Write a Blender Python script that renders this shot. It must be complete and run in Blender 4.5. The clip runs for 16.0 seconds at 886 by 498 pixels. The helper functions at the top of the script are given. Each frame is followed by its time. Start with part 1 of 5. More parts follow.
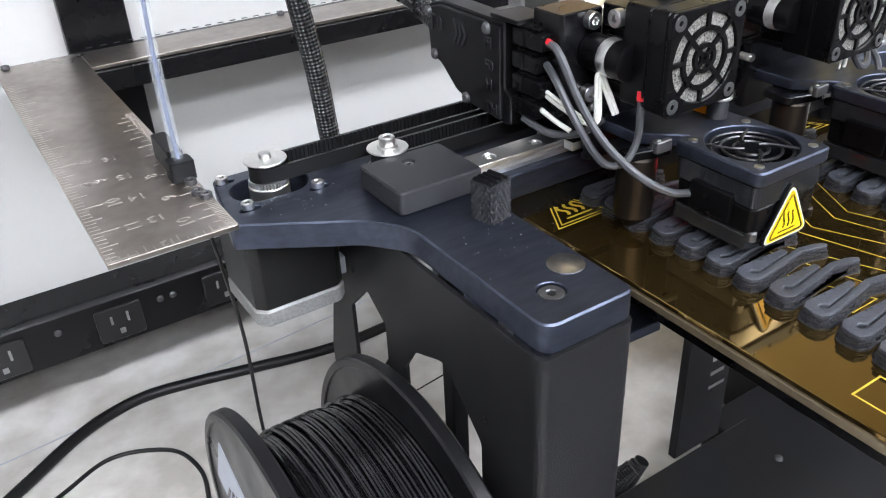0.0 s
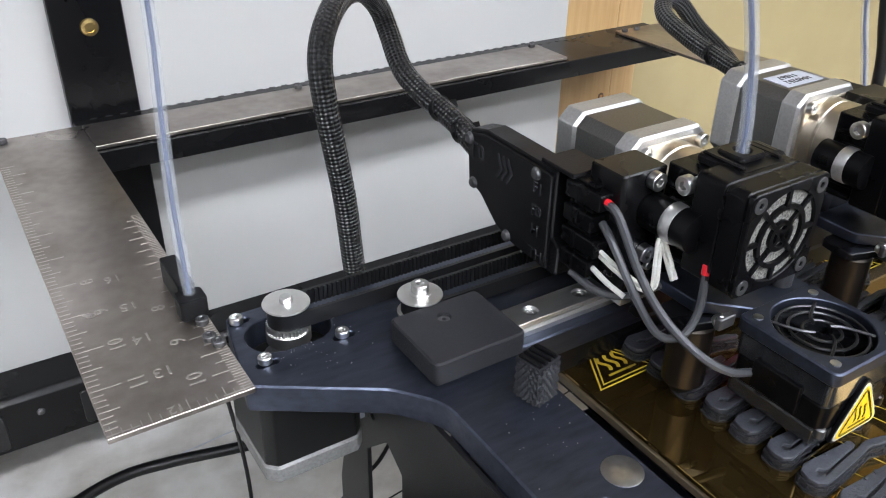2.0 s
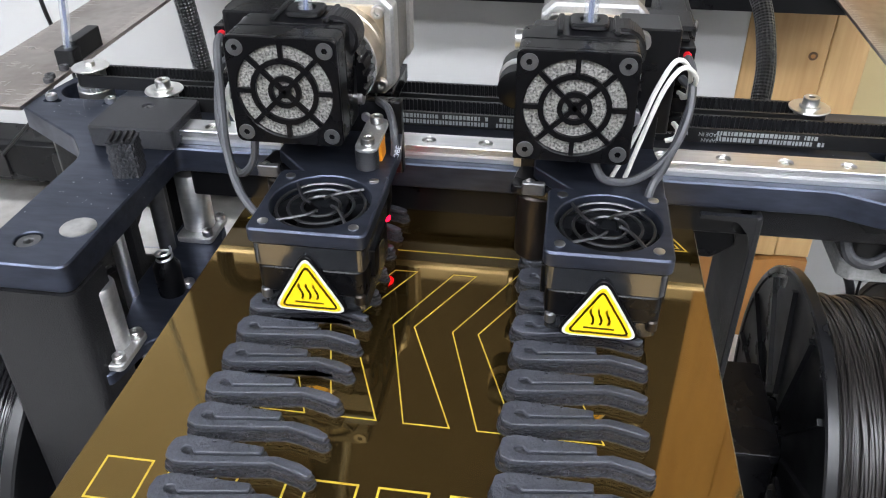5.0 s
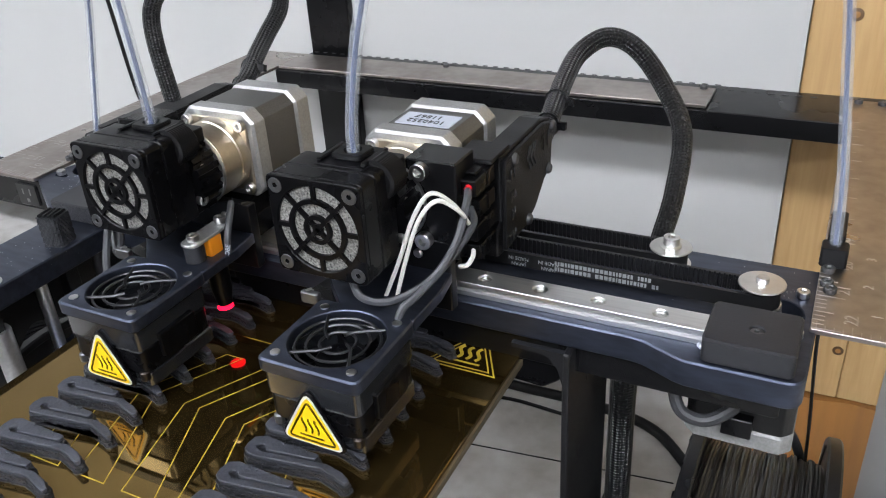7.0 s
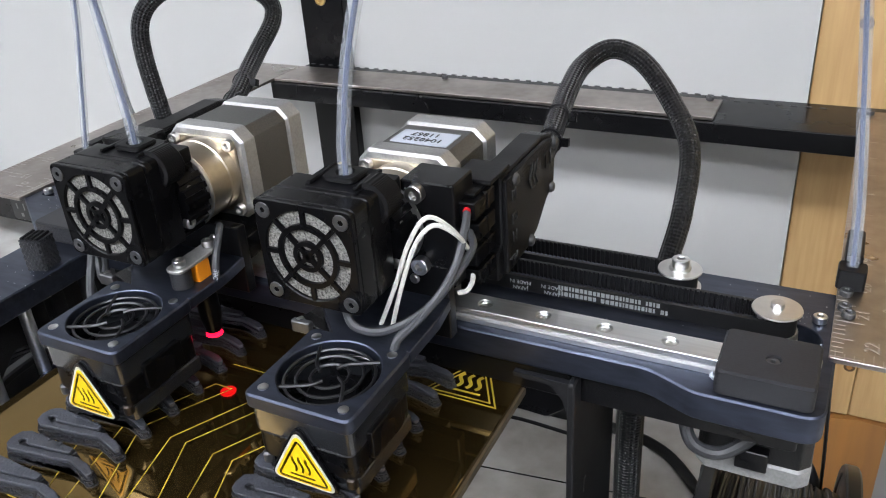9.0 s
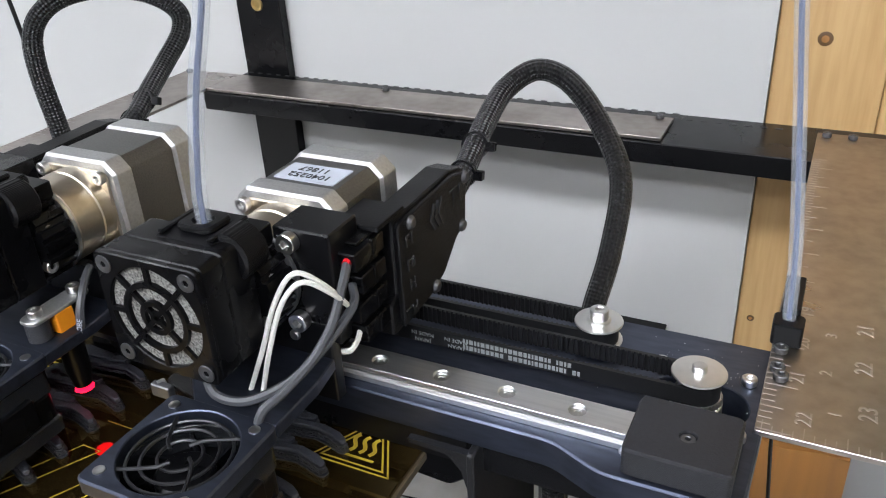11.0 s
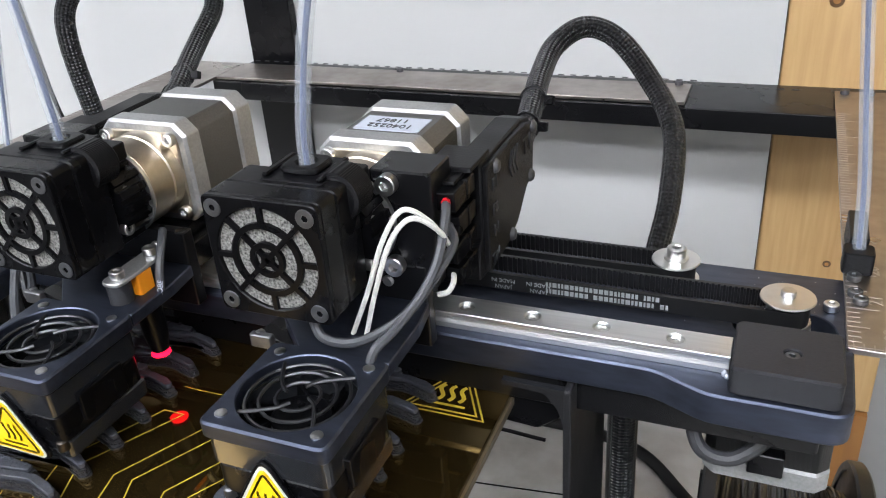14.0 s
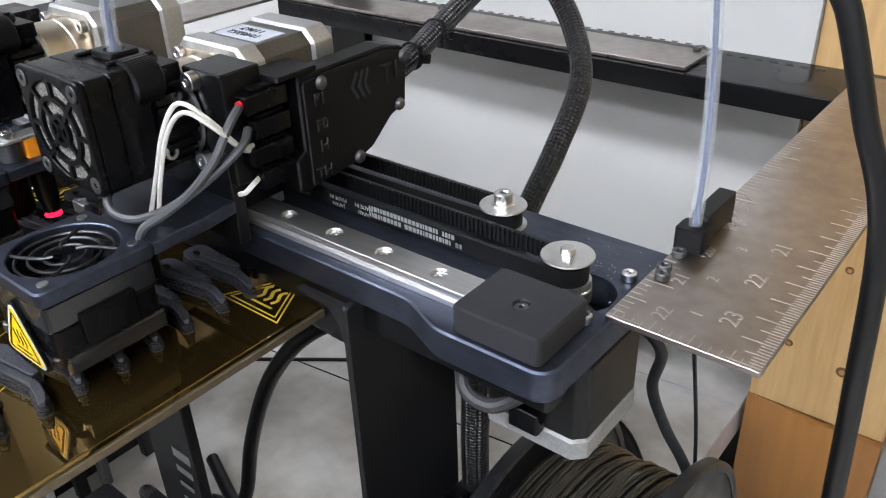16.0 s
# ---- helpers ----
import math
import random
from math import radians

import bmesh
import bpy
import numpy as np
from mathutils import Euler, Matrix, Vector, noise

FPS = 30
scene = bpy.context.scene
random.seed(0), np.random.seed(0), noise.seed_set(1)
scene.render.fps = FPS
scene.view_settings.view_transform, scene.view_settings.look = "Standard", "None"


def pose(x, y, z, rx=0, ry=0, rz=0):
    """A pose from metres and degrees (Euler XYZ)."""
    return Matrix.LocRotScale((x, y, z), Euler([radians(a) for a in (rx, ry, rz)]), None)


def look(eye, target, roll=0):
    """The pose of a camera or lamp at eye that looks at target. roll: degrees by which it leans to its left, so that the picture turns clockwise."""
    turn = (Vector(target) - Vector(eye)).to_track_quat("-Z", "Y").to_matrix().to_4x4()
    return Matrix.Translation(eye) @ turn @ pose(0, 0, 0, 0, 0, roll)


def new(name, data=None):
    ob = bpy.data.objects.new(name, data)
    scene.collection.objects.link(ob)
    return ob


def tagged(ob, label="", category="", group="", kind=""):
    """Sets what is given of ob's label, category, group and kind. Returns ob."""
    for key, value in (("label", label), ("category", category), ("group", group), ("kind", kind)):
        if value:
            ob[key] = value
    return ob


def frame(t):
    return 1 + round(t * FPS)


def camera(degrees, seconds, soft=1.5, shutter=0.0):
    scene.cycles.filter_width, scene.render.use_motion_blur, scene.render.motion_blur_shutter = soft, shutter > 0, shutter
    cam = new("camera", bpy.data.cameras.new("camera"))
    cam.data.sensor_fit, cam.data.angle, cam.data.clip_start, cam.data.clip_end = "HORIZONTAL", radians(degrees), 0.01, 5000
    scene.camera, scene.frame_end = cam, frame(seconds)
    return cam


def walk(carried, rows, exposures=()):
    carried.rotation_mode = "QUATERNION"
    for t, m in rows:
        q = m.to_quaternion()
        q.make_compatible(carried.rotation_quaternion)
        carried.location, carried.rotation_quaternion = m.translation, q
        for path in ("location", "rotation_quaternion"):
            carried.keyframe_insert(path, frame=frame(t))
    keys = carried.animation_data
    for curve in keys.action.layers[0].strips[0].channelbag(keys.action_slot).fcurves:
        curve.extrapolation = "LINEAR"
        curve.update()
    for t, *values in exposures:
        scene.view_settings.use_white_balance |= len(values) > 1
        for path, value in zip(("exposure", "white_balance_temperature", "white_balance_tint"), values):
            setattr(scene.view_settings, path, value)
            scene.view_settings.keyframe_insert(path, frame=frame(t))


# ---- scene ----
cam = camera(57.1, 16.0, soft=1.1)
PATH = [
    (0, (-0.326, -0.262, 0.153), (0.582, 1.197, -0.87), -2.7),
    (0.5, (-0.322, -0.264, 0.155), (0.568, 1.211, -0.862), -2.6),
    (1, (-0.323, -0.254, 0.164), (0.596, 1.198, -0.859), -1.0),
    (1.5, (-0.313, -0.225, 0.185), (0.597, 1.25, -0.814), -0.4),
    (2, (-0.312, -0.204, 0.189), (0.631, 1.245, -0.817), 1.1),
    (2.5, (-0.308, -0.208, 0.188), (0.64, 1.243, -0.811), 1.4),
    (3, (-0.286, -0.226, 0.191), (0.617, 1.255, -0.805), 0.5),
    (3.5, (-0.198, -0.281, 0.192), (0.414, 1.324, -0.832), -0.6),
    (4, (-0.113, -0.315, 0.178), (0.119, 1.343, -0.917), -0.6),
    (4.5, (-0.076, -0.312, 0.172), (0.003, 1.312, -0.993), -1.3),
    (5, (0.018, -0.317, 0.169), (-0.238, 1.313, -0.961), -0.5),
    (5.2, (0.06, -0.311, 0.179), (-0.328, 1.289, -0.957), -0.6),
    (7.5, (0.19, -0.27, 0.187), (-0.654, 1.285, -0.746), -3.9),
    (8, (0.188, -0.264, 0.185), (-0.661, 1.289, -0.746), -4.2),
    (10.5, (0.178, -0.236, 0.186), (-0.624, 1.325, -0.772), -3.4),
    (11, (0.197, -0.206, 0.184), (-0.608, 1.358, -0.768), -3.3),
    (11.5, (0.2, -0.208, 0.178), (-0.622, 1.349, -0.771), -3.4),
    (12, (0.218, -0.221, 0.154), (-0.633, 1.325, -0.786), -3.5),
    (12.5, (0.216, -0.246, 0.138), (-0.65, 1.297, -0.795), -3.3),
    (13, (0.214, -0.256, 0.141), (-0.667, 1.284, -0.781), -3.2),
    (13.5, (0.204, -0.246, 0.149), (-0.684, 1.295, -0.765), -3.7),
    (14, (0.16, -0.237, 0.167), (-0.559, 1.377, -0.769), -4.3),
    (14.5, (0.169, -0.198, 0.167), (-0.528, 1.391, -0.829), -5.7),
    (15, (0.23, -0.181, 0.167), (-0.742, 1.257, -0.827), -3.1),
    (15.5, (0.269, -0.184, 0.156), (-0.839, 1.152, -0.84), -3.0),
    (16, (0.289, -0.179, 0.152), (-0.819, 1.151, -0.85), -2.2),
]
walk(cam, [(t, look(eye, target, roll)) for t, eye, target, roll in PATH],
     exposures=[(0.0, 0.58), (1.0, 0.50), (2.0, 0.17), (4.0, 0.27), (5.2, 0.35), (7.3, 0.03), (8.2, 0.03), (10.3, 0.10), (11.5, 0.08), (12.5, 0.23), (14.0, 0.22), (16.0, 0.24)])

# ---------------------------------------------------------------- light and exposure
world = bpy.data.worlds.new("room_air")
scene.world = world
world.use_nodes = True
world.node_tree.nodes["Background"].inputs[0].default_value = (0.9, 0.95, 1.0, 1)
world.node_tree.nodes["Background"].inputs[1].default_value = 0.05


# ---------------------------------------------------------------- materials
def material(name, color, rough=0.5, metal=0.0, grain=0.0, grain_size=400.0, stain=0.0, stain_size=20.0,
             bump=0.0, bump_size=900.0, layers=0.0, stretch=(1, 1, 1), color2=None, coat=0.0, alpha=1.0, random_tint=0.0,
             rough_var=0.0, emit=None, power=0.0, spec=0.5):
    m = bpy.data.materials.new(name)
    m.use_nodes = True
    n, links = m.node_tree.nodes, m.node_tree.links
    b = n["Principled BSDF"]
    b.inputs["Roughness"].default_value = rough
    b.inputs["Metallic"].default_value = metal
    b.inputs["Specular IOR Level"].default_value = spec
    b.inputs["Coat Weight"].default_value = coat
    b.inputs["Coat Roughness"].default_value = 0.08
    b.inputs["Alpha"].default_value = alpha
    if emit:
        b.inputs["Emission Color"].default_value = (*emit, 1)
        b.inputs["Emission Strength"].default_value = power
    co = n.new("ShaderNodeTexCoord")
    mp = n.new("ShaderNodeMapping")
    mp.inputs["Scale"].default_value = stretch
    links.new(co.outputs["Object"], mp.inputs["Vector"])
    c1 = (*color, 1)
    c2 = (*(color2 if color2 else [v * 0.55 for v in color]), 1)
    mix = n.new("ShaderNodeMix")
    mix.data_type = "RGBA"
    mix.inputs["A"].default_value, mix.inputs["B"].default_value = c1, c2
    fine = n.new("ShaderNodeTexNoise")
    fine.inputs["Scale"].default_value, fine.inputs["Detail"].default_value = grain_size, 4
    big = n.new("ShaderNodeTexNoise")
    big.inputs["Scale"].default_value, big.inputs["Detail"].default_value = stain_size, 6
    links.new(mp.outputs[0], fine.inputs["Vector"])
    links.new(mp.outputs[0], big.inputs["Vector"])
    r1 = n.new("ShaderNodeMapRange")
    r1.inputs[1].default_value, r1.inputs[2].default_value = 0.38, 0.68
    r1.inputs[4].default_value = stain
    links.new(big.outputs["Fac"], r1.inputs[0])
    r2 = n.new("ShaderNodeMapRange")
    r2.inputs[1].default_value, r2.inputs[2].default_value = 0.35, 0.7
    r2.inputs[4].default_value = grain
    links.new(fine.outputs["Fac"], r2.inputs[0])
    add = n.new("ShaderNodeMath")
    add.operation, add.use_clamp = "ADD", True
    links.new(r1.outputs[0], add.inputs[0])
    links.new(r2.outputs[0], add.inputs[1])
    links.new(add.outputs[0], mix.inputs["Factor"])
    out = mix.outputs["Result"]
    if random_tint:
        oi = n.new("ShaderNodeObjectInfo")
        hsv = n.new("ShaderNodeHueSaturation")
        mr = n.new("ShaderNodeMapRange")
        mr.inputs[3].default_value, mr.inputs[4].default_value = 1 - random_tint, 1 + random_tint
        links.new(oi.outputs["Random"], mr.inputs[0])
        links.new(mr.outputs[0], hsv.inputs["Value"])
        links.new(out, hsv.inputs["Color"])
        out = hsv.outputs[0]
    links.new(out, b.inputs["Base Color"])
    if rough_var:
        rr = n.new("ShaderNodeMapRange")
        rr.inputs[1].default_value, rr.inputs[2].default_value = 0.3, 0.7
        rr.inputs[3].default_value, rr.inputs[4].default_value = rough - rough_var, rough + rough_var
        links.new(big.outputs["Fac"], rr.inputs[0])
        links.new(rr.outputs[0], b.inputs["Roughness"])
    if bump or layers:
        bp = n.new("ShaderNodeBump")
        bp.inputs["Distance"].default_value = 0.0004
        if layers:
            w = n.new("ShaderNodeTexWave")
            w.wave_type, w.bands_direction = "BANDS", "Z"
            w.inputs["Scale"].default_value = layers
            w.inputs["Distortion"].default_value = 0.4
            links.new(co.outputs["Object"], w.inputs["Vector"])
            links.new(w.outputs["Fac"], bp.inputs["Height"])
            bp.inputs["Strength"].default_value = max(bump, 0.3)
        else:
            bn = n.new("ShaderNodeTexNoise")
            bn.inputs["Scale"].default_value = bump_size
            bn.inputs["Detail"].default_value = 3
            links.new(mp.outputs[0], bn.inputs["Vector"])
            links.new(bn.outputs["Fac"], bp.inputs["Height"])
            bp.inputs["Strength"].default_value = bump
        links.new(bp.outputs[0], b.inputs["Normal"])
    return m


def uv_material(name, color, color2, around, along, rough=0.6, bump=0.6, kind="braid"):
    """Braid, wound strands or belt teeth, laid along the sweep's own uv."""
    m = bpy.data.materials.new(name)
    m.use_nodes = True
    n, links = m.node_tree.nodes, m.node_tree.links
    b = n["Principled BSDF"]
    b.inputs["Roughness"].default_value = rough
    uv = n.new("ShaderNodeUVMap")
    sep = n.new("ShaderNodeSeparateXYZ")
    links.new(uv.outputs[0], sep.inputs[0])

    def wave(a, c):
        s1 = n.new("ShaderNodeMath"); s1.operation = "MULTIPLY"; s1.inputs[1].default_value = a
        s2 = n.new("ShaderNodeMath"); s2.operation = "MULTIPLY"; s2.inputs[1].default_value = c
        links.new(sep.outputs["X"], s1.inputs[0]); links.new(sep.outputs["Y"], s2.inputs[0])
        s3 = n.new("ShaderNodeMath"); s3.operation = "ADD"
        links.new(s1.outputs[0], s3.inputs[0]); links.new(s2.outputs[0], s3.inputs[1])
        s4 = n.new("ShaderNodeMath"); s4.operation = "SINE"
        links.new(s3.outputs[0], s4.inputs[0])
        return s4.outputs[0]

    tau = 2 * math.pi
    if kind == "braid":
        mx = n.new("ShaderNodeMath"); mx.operation = "MULTIPLY"
        links.new(wave(tau * around, tau * along), mx.inputs[0])
        links.new(wave(-tau * around, tau * along), mx.inputs[1])
        h = mx.outputs[0]
    else:
        h = wave(tau * around, tau * along)
    mr = n.new("ShaderNodeMapRange")
    mr.inputs[1].default_value, mr.inputs[2].default_value = -0.6, 0.9
    links.new(h, mr.inputs[0])
    mix = n.new("ShaderNodeMix"); mix.data_type = "RGBA"
    mix.inputs["A"].default_value, mix.inputs["B"].default_value = (*color, 1), (*color2, 1)
    links.new(mr.outputs[0], mix.inputs["Factor"])
    links.new(mix.outputs["Result"], b.inputs["Base Color"])
    bp = n.new("ShaderNodeBump")
    bp.inputs["Distance"].default_value, bp.inputs["Strength"].default_value = 0.0006, bump
    links.new(h, bp.inputs["Height"])
    links.new(bp.outputs[0], b.inputs["Normal"])
    return m


M_ANOD = material("blue_black_anodised_aluminium", (0.078, 0.090, 0.127), 0.40, 0.9, grain=0.6, grain_size=300, stretch=(0.25, 1, 1), stain=0.45, stain_size=30, rough_var=0.1)
M_POWDER = material("black_powder_coat", (0.012, 0.012, 0.0132), 0.42, 0.0, grain=0.6, grain_size=1500, stain=0.3, bump=0.7, bump_size=1600, rough_var=0.06, spec=0.3)
M_BLACK = material("satin_black_plastic", (0.0032, 0.0032, 0.0038), 0.30, grain=0.4, stain=0.4, stain_size=60, rough_var=0.1, spec=0.13)
M_PRINTED = material("black_printed_plastic", (0.0040, 0.0040, 0.0050), 0.38, grain=0.5, grain_size=700, stain=0.4, stain_size=80, layers=900, bump=0.45, spec=0.18)
M_GREYPRINT = material("dark_grey_printed_plastic", (0.019, 0.0195, 0.0235), 0.46, grain=0.6, grain_size=900, stain=0.5, stain_size=45, layers=1200, bump=0.4, spec=0.4)
M_STEEL = material("bright_ground_steel", (0.86, 0.86, 0.86), 0.38, 1.0, grain=0.3, grain_size=500, stretch=(0.05, 1, 1), stain=0.3, stain_size=40, rough_var=0.12)
M_SCREW = material("zinc_screw_steel", (0.62, 0.61, 0.6), 0.28, 1.0, stain=0.4, stain_size=300)
M_DARKSCREW = material("black_oxide_screw", (0.13, 0.13, 0.135), 0.45, 0.85, stain=0.4, stain_size=300)
M_SQUARE = material("worn_brown_steel", (0.41, 0.37, 0.34), 0.36, 1.0, grain=0.35, grain_size=160, stain=0.7, stain_size=14, color2=(0.24, 0.21, 0.185), rough_var=0.12)
M_ENGRAVE = material("engraved_mark", (0.52, 0.48, 0.45), 0.5, 0.8, grain=0.4)
M_ALU = material("cast_silver_aluminium", (0.56, 0.56, 0.555), 0.50, 0.95, grain=0.3, grain_size=900, stain=0.25, stain_size=60)
M_CHAMPAGNE = material("champagne_plated_steel", (0.66, 0.59, 0.49), 0.36, 1.0, grain=0.2, stain=0.45, stain_size=45, color2=(0.42, 0.36, 0.27))
M_LAMINATE = material("dark_motor_laminate", (0.20, 0.197, 0.19), 0.40, 1.0, grain=0.5, grain_size=1500, layers=900, bump=0.3)
M_MOTORBLACK = material("black_motor_body", (0.010, 0.010, 0.010), 0.36, 0.1, grain=0.4, grain_size=800, layers=700, bump=0.3, spec=0.4)
M_WALL = material("off_white_painted_board", (0.46, 0.46, 0.45), 0.42, grain=0.05, grain_size=60, stain=0.14, stain_size=3, color2=(0.45, 0.445, 0.43))
M_PLAINWALL = material("grey_plaster", (0.27, 0.265, 0.26), 0.7, grain=0.1, grain_size=50, stain=0.15, stain_size=2)
# Kept very dark so that the glossy bed mirrors a dark background.
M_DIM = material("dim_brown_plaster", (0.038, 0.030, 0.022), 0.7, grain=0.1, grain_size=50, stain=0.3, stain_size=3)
M_FLOOR = material("dark_grey_concrete", (0.12, 0.118, 0.115), 0.6, grain=0.3, grain_size=40, stain=0.4, stain_size=2)
M_CEIL = material("ceiling_paint", (0.8, 0.8, 0.79), 0.8, grain=0.1, stain=0.1, stain_size=2)
M_BEAM = material("black_painted_steel", (0.005, 0.005, 0.0057), 0.28, grain=0.3, stain=0.5, stain_size=18, rough_var=0.1, spec=0.24)
M_OUTLET = material("black_bakelite", (0.005, 0.005, 0.0055), 0.3, stain=0.3)
M_BENCH = material("mottled_grey_laminate", (0.65, 0.635, 0.61), 0.42, grain=0.3, grain_size=55, stain=0.95, stain_size=16, color2=(0.40, 0.375, 0.34), rough_var=0.1)
M_WOOD = material("pale_pine", (0.50, 0.33, 0.15), 0.5, grain=0.45, grain_size=60, stain=0.6, stain_size=9, stretch=(5, 5, 0.35), color2=(0.37, 0.215, 0.085))
M_WOOD2 = material("varnished_pine", (0.37, 0.165, 0.042), 0.45, grain=0.5, grain_size=30, stain=0.6, stain_size=5, stretch=(5, 5, 0.35), color2=(0.27, 0.125, 0.04))
M_KNOT = material("dark_knot_wood", (0.12, 0.062, 0.022), 0.5, grain=0.6, grain_size=200, stain=0.4, stain_size=90)
M_PLY = material("yellowed_panel", (0.40, 0.325, 0.165), 0.45, grain=0.3, grain_size=25, stain=0.5, stain_size=3, color2=(0.33, 0.26, 0.13))
M_BED = material("amber_coated_glass", (0.225, 0.146, 0.050), 0.045, 0.95, grain=0.15, grain_size=30, stain=0.5, stain_size=12, color2=(0.165, 0.105, 0.034), rough_var=0.02)
M_BEDEDGE = material("tan_plate_edge", (0.17, 0.135, 0.085), 0.4, 0.5, grain=0.3, stain=0.4)
M_YELLOW = material("yellow_line_print", (0.47, 0.33, 0.03), 0.4, grain=0.3)
M_SIGN = material("yellow_warning_vinyl", (0.88, 0.55, 0.01), 0.35, grain=0.05)
M_SIGNWHITE = material("white_sign_border", (0.58, 0.56, 0.50), 0.4, grain=0.1)
M_INK = material("black_print_ink", (0.012, 0.012, 0.012), 0.45)
M_CLIP = material("blue_grey_printed_plastic", (0.048, 0.051, 0.063), 0.6, grain=0.5, grain_size=1300, stain=0.4, stain_size=90, bump=1.0, bump_size=900, random_tint=0.2, color2=(0.017, 0.019, 0.025))
# Clip plastic again, rougher, with the shade of its sides mixed into the colour.
M_CLIPRAFT = material("rough_clip_side_with_shade", (0.034, 0.035, 0.042), 0.5, grain=1.0, grain_size=900, bump=1.0, bump_size=1100, random_tint=0.15, color2=(0.003, 0.003, 0.004))
M_FILTER = material("grey_fan_filter_mesh", (0.25, 0.245, 0.225), 0.8, grain=1.0, grain_size=1150, color2=(0.010, 0.010, 0.009), bump=1.0, bump_size=1500)
M_WIREGREY = material("grey_cable_jacket", (0.055, 0.057, 0.063), 0.45, stain=0.3)
M_WIREWHITE = material("white_woven_wire", (0.70, 0.69, 0.64), 0.6, grain=0.4, grain_size=1500)
M_RED = material("red_wire_sleeve", (0.6, 0.01, 0.02), 0.4)
M_RUBBER = material("black_rubber_cable", (0.007, 0.007, 0.0075), 0.4, stain=0.4, stain_size=30, spec=0.35)
M_TUBE = material("clear_ptfe_tube", (0.60, 0.64, 0.70), 0.12, alpha=0.24, stain=0.1, coat=0.6)
M_BLUE = material("blue_filament", (0.016, 0.032, 0.105), 0.35)
M_ORANGE = material("orange_sensor_body", (0.75, 0.25, 0.01), 0.4)
M_FANGLASS = material("smoky_fan_plastic", (0.014, 0.015, 0.017), 0.2, stain=0.4, stain_size=90, coat=0.3, spec=0.4)
M_BRASS = material("brass", (0.65, 0.48, 0.2), 0.3, 1.0, stain=0.4, stain_size=100)
M_BRONZE = material("heat_stained_barrel", (0.035, 0.029, 0.025), 0.38, 0.8, stain=0.5, stain_size=80)
M_LABEL = material("pale_paper_label", (0.42, 0.45, 0.51), 0.5, stain=0.2)
M_BELTPRINT = material("worn_belt_print", (0.26, 0.27, 0.27), 0.6, grain=0.6, grain_size=900)
M_GUARD = material("dark_guard_wire", (0.075, 0.075, 0.08), 0.35, 0.9, stain=0.3)
M_SLOT = material("pale_grey_slot", (0.20, 0.20, 0.195), 0.5, stain=0.5, stain_size=300)
M_PULLEY = material("turned_aluminium", (0.70, 0.69, 0.67), 0.33, 1.0, stain=0.3, stain_size=120)
M_LED = material("red_led", (0.8, 0.01, 0.02), 0.4, emit=(1.0, 0.004, 0.03), power=4.0)
M_LAMP = material("lamp_diffuser", (0.9, 0.9, 0.9), 0.5, emit=(0.905, 0.945, 1.03), power=27.0)
M_BRAID = uv_material("black_braided_sleeve", (0.0095, 0.0095, 0.0108), (0.0008, 0.0008, 0.0008), 8, 290, 0.30, 1.0)
M_WOUND = material("wound_black_filament", (0.007, 0.007, 0.0078), 0.2, stain=0.3, stain_size=60)
M_WOUNDBROWN = material("wound_charcoal_filament", (0.018, 0.0158, 0.0142), 0.33, stain=0.4, stain_size=60)
M_SPOOL = material("matt_black_spool", (0.008, 0.008, 0.009), 0.34, stain=0.4, stain_size=30, rough_var=0.1, spec=0.4)


# ---------------------------------------------------------------- building helpers
TX = Matrix(((0, 0, 1, 0), (1, 0, 0, 0), (0, 1, 0, 0), (0, 0, 0, 1)))   # (u, v, w) -> (w, u, v): outline in y, z and depth along x
TY = Matrix(((1, 0, 0, 0), (0, 0, 1, 0), (0, 1, 0, 0), (0, 0, 0, 1)))   # (u, v, w) -> (u, w, v): outline in x, z and depth along y


def thing(name, at=(0, 0, 0), label="", category="", group="", kind=""):
    ob = new(name)
    ob.empty_display_size = 0.01
    ob.location = at
    return tagged(ob, label, category, group, kind)


def mesh_of(bm, name, mat):
    bmesh.ops.recalc_face_normals(bm, faces=bm.faces)
    me = bpy.data.meshes.new(name)
    for f in bm.faces:
        f.smooth = True
    bm.to_mesh(me)
    bm.free()
    me.set_sharp_from_angle(angle=radians(32))
    me.materials.append(mat)
    return me


def part(name, bm, mat, parent=None, label=""):
    ob = new(name, mesh_of(bm, name, mat) if isinstance(bm, bmesh.types.BMesh) else bm)
    if parent is not None:
        ob.parent = parent
    return tagged(ob, label)


def rounded(pts, seg=5):
    """Outline from corners (x, y) or (x, y, radius)."""
    out = []
    n = len(pts)
    for i, p in enumerate(pts):
        c = Vector(p[:2])
        r = p[2] if len(p) > 2 else 0
        if r <= 0:
            out.append(c)
            continue
        a, b = Vector(pts[i - 1][:2]) - c, Vector(pts[(i + 1) % n][:2]) - c
        la, lb = a.length, b.length
        a, b = a / la, b / lb
        ang = a.angle(b)
        d = min(r / math.tan(ang / 2), la * 0.49, lb * 0.49)
        for k in range(seg + 1):
            t = k / seg
            out.append(c + a * d * (1 - t) ** 2 + b * d * t ** 2)
    return out


def rect(x0, x1, y0, y1, r=0.0, seg=4):
    return rounded([(x0, y0, r), (x1, y0, r), (x1, y1, r), (x0, y1, r)], seg)


def circle(cx, cy, r, seg=24):
    return [Vector((cx + r * math.cos(2 * math.pi * k / seg), cy + r * math.sin(2 * math.pi * k / seg))) for k in range(seg)]


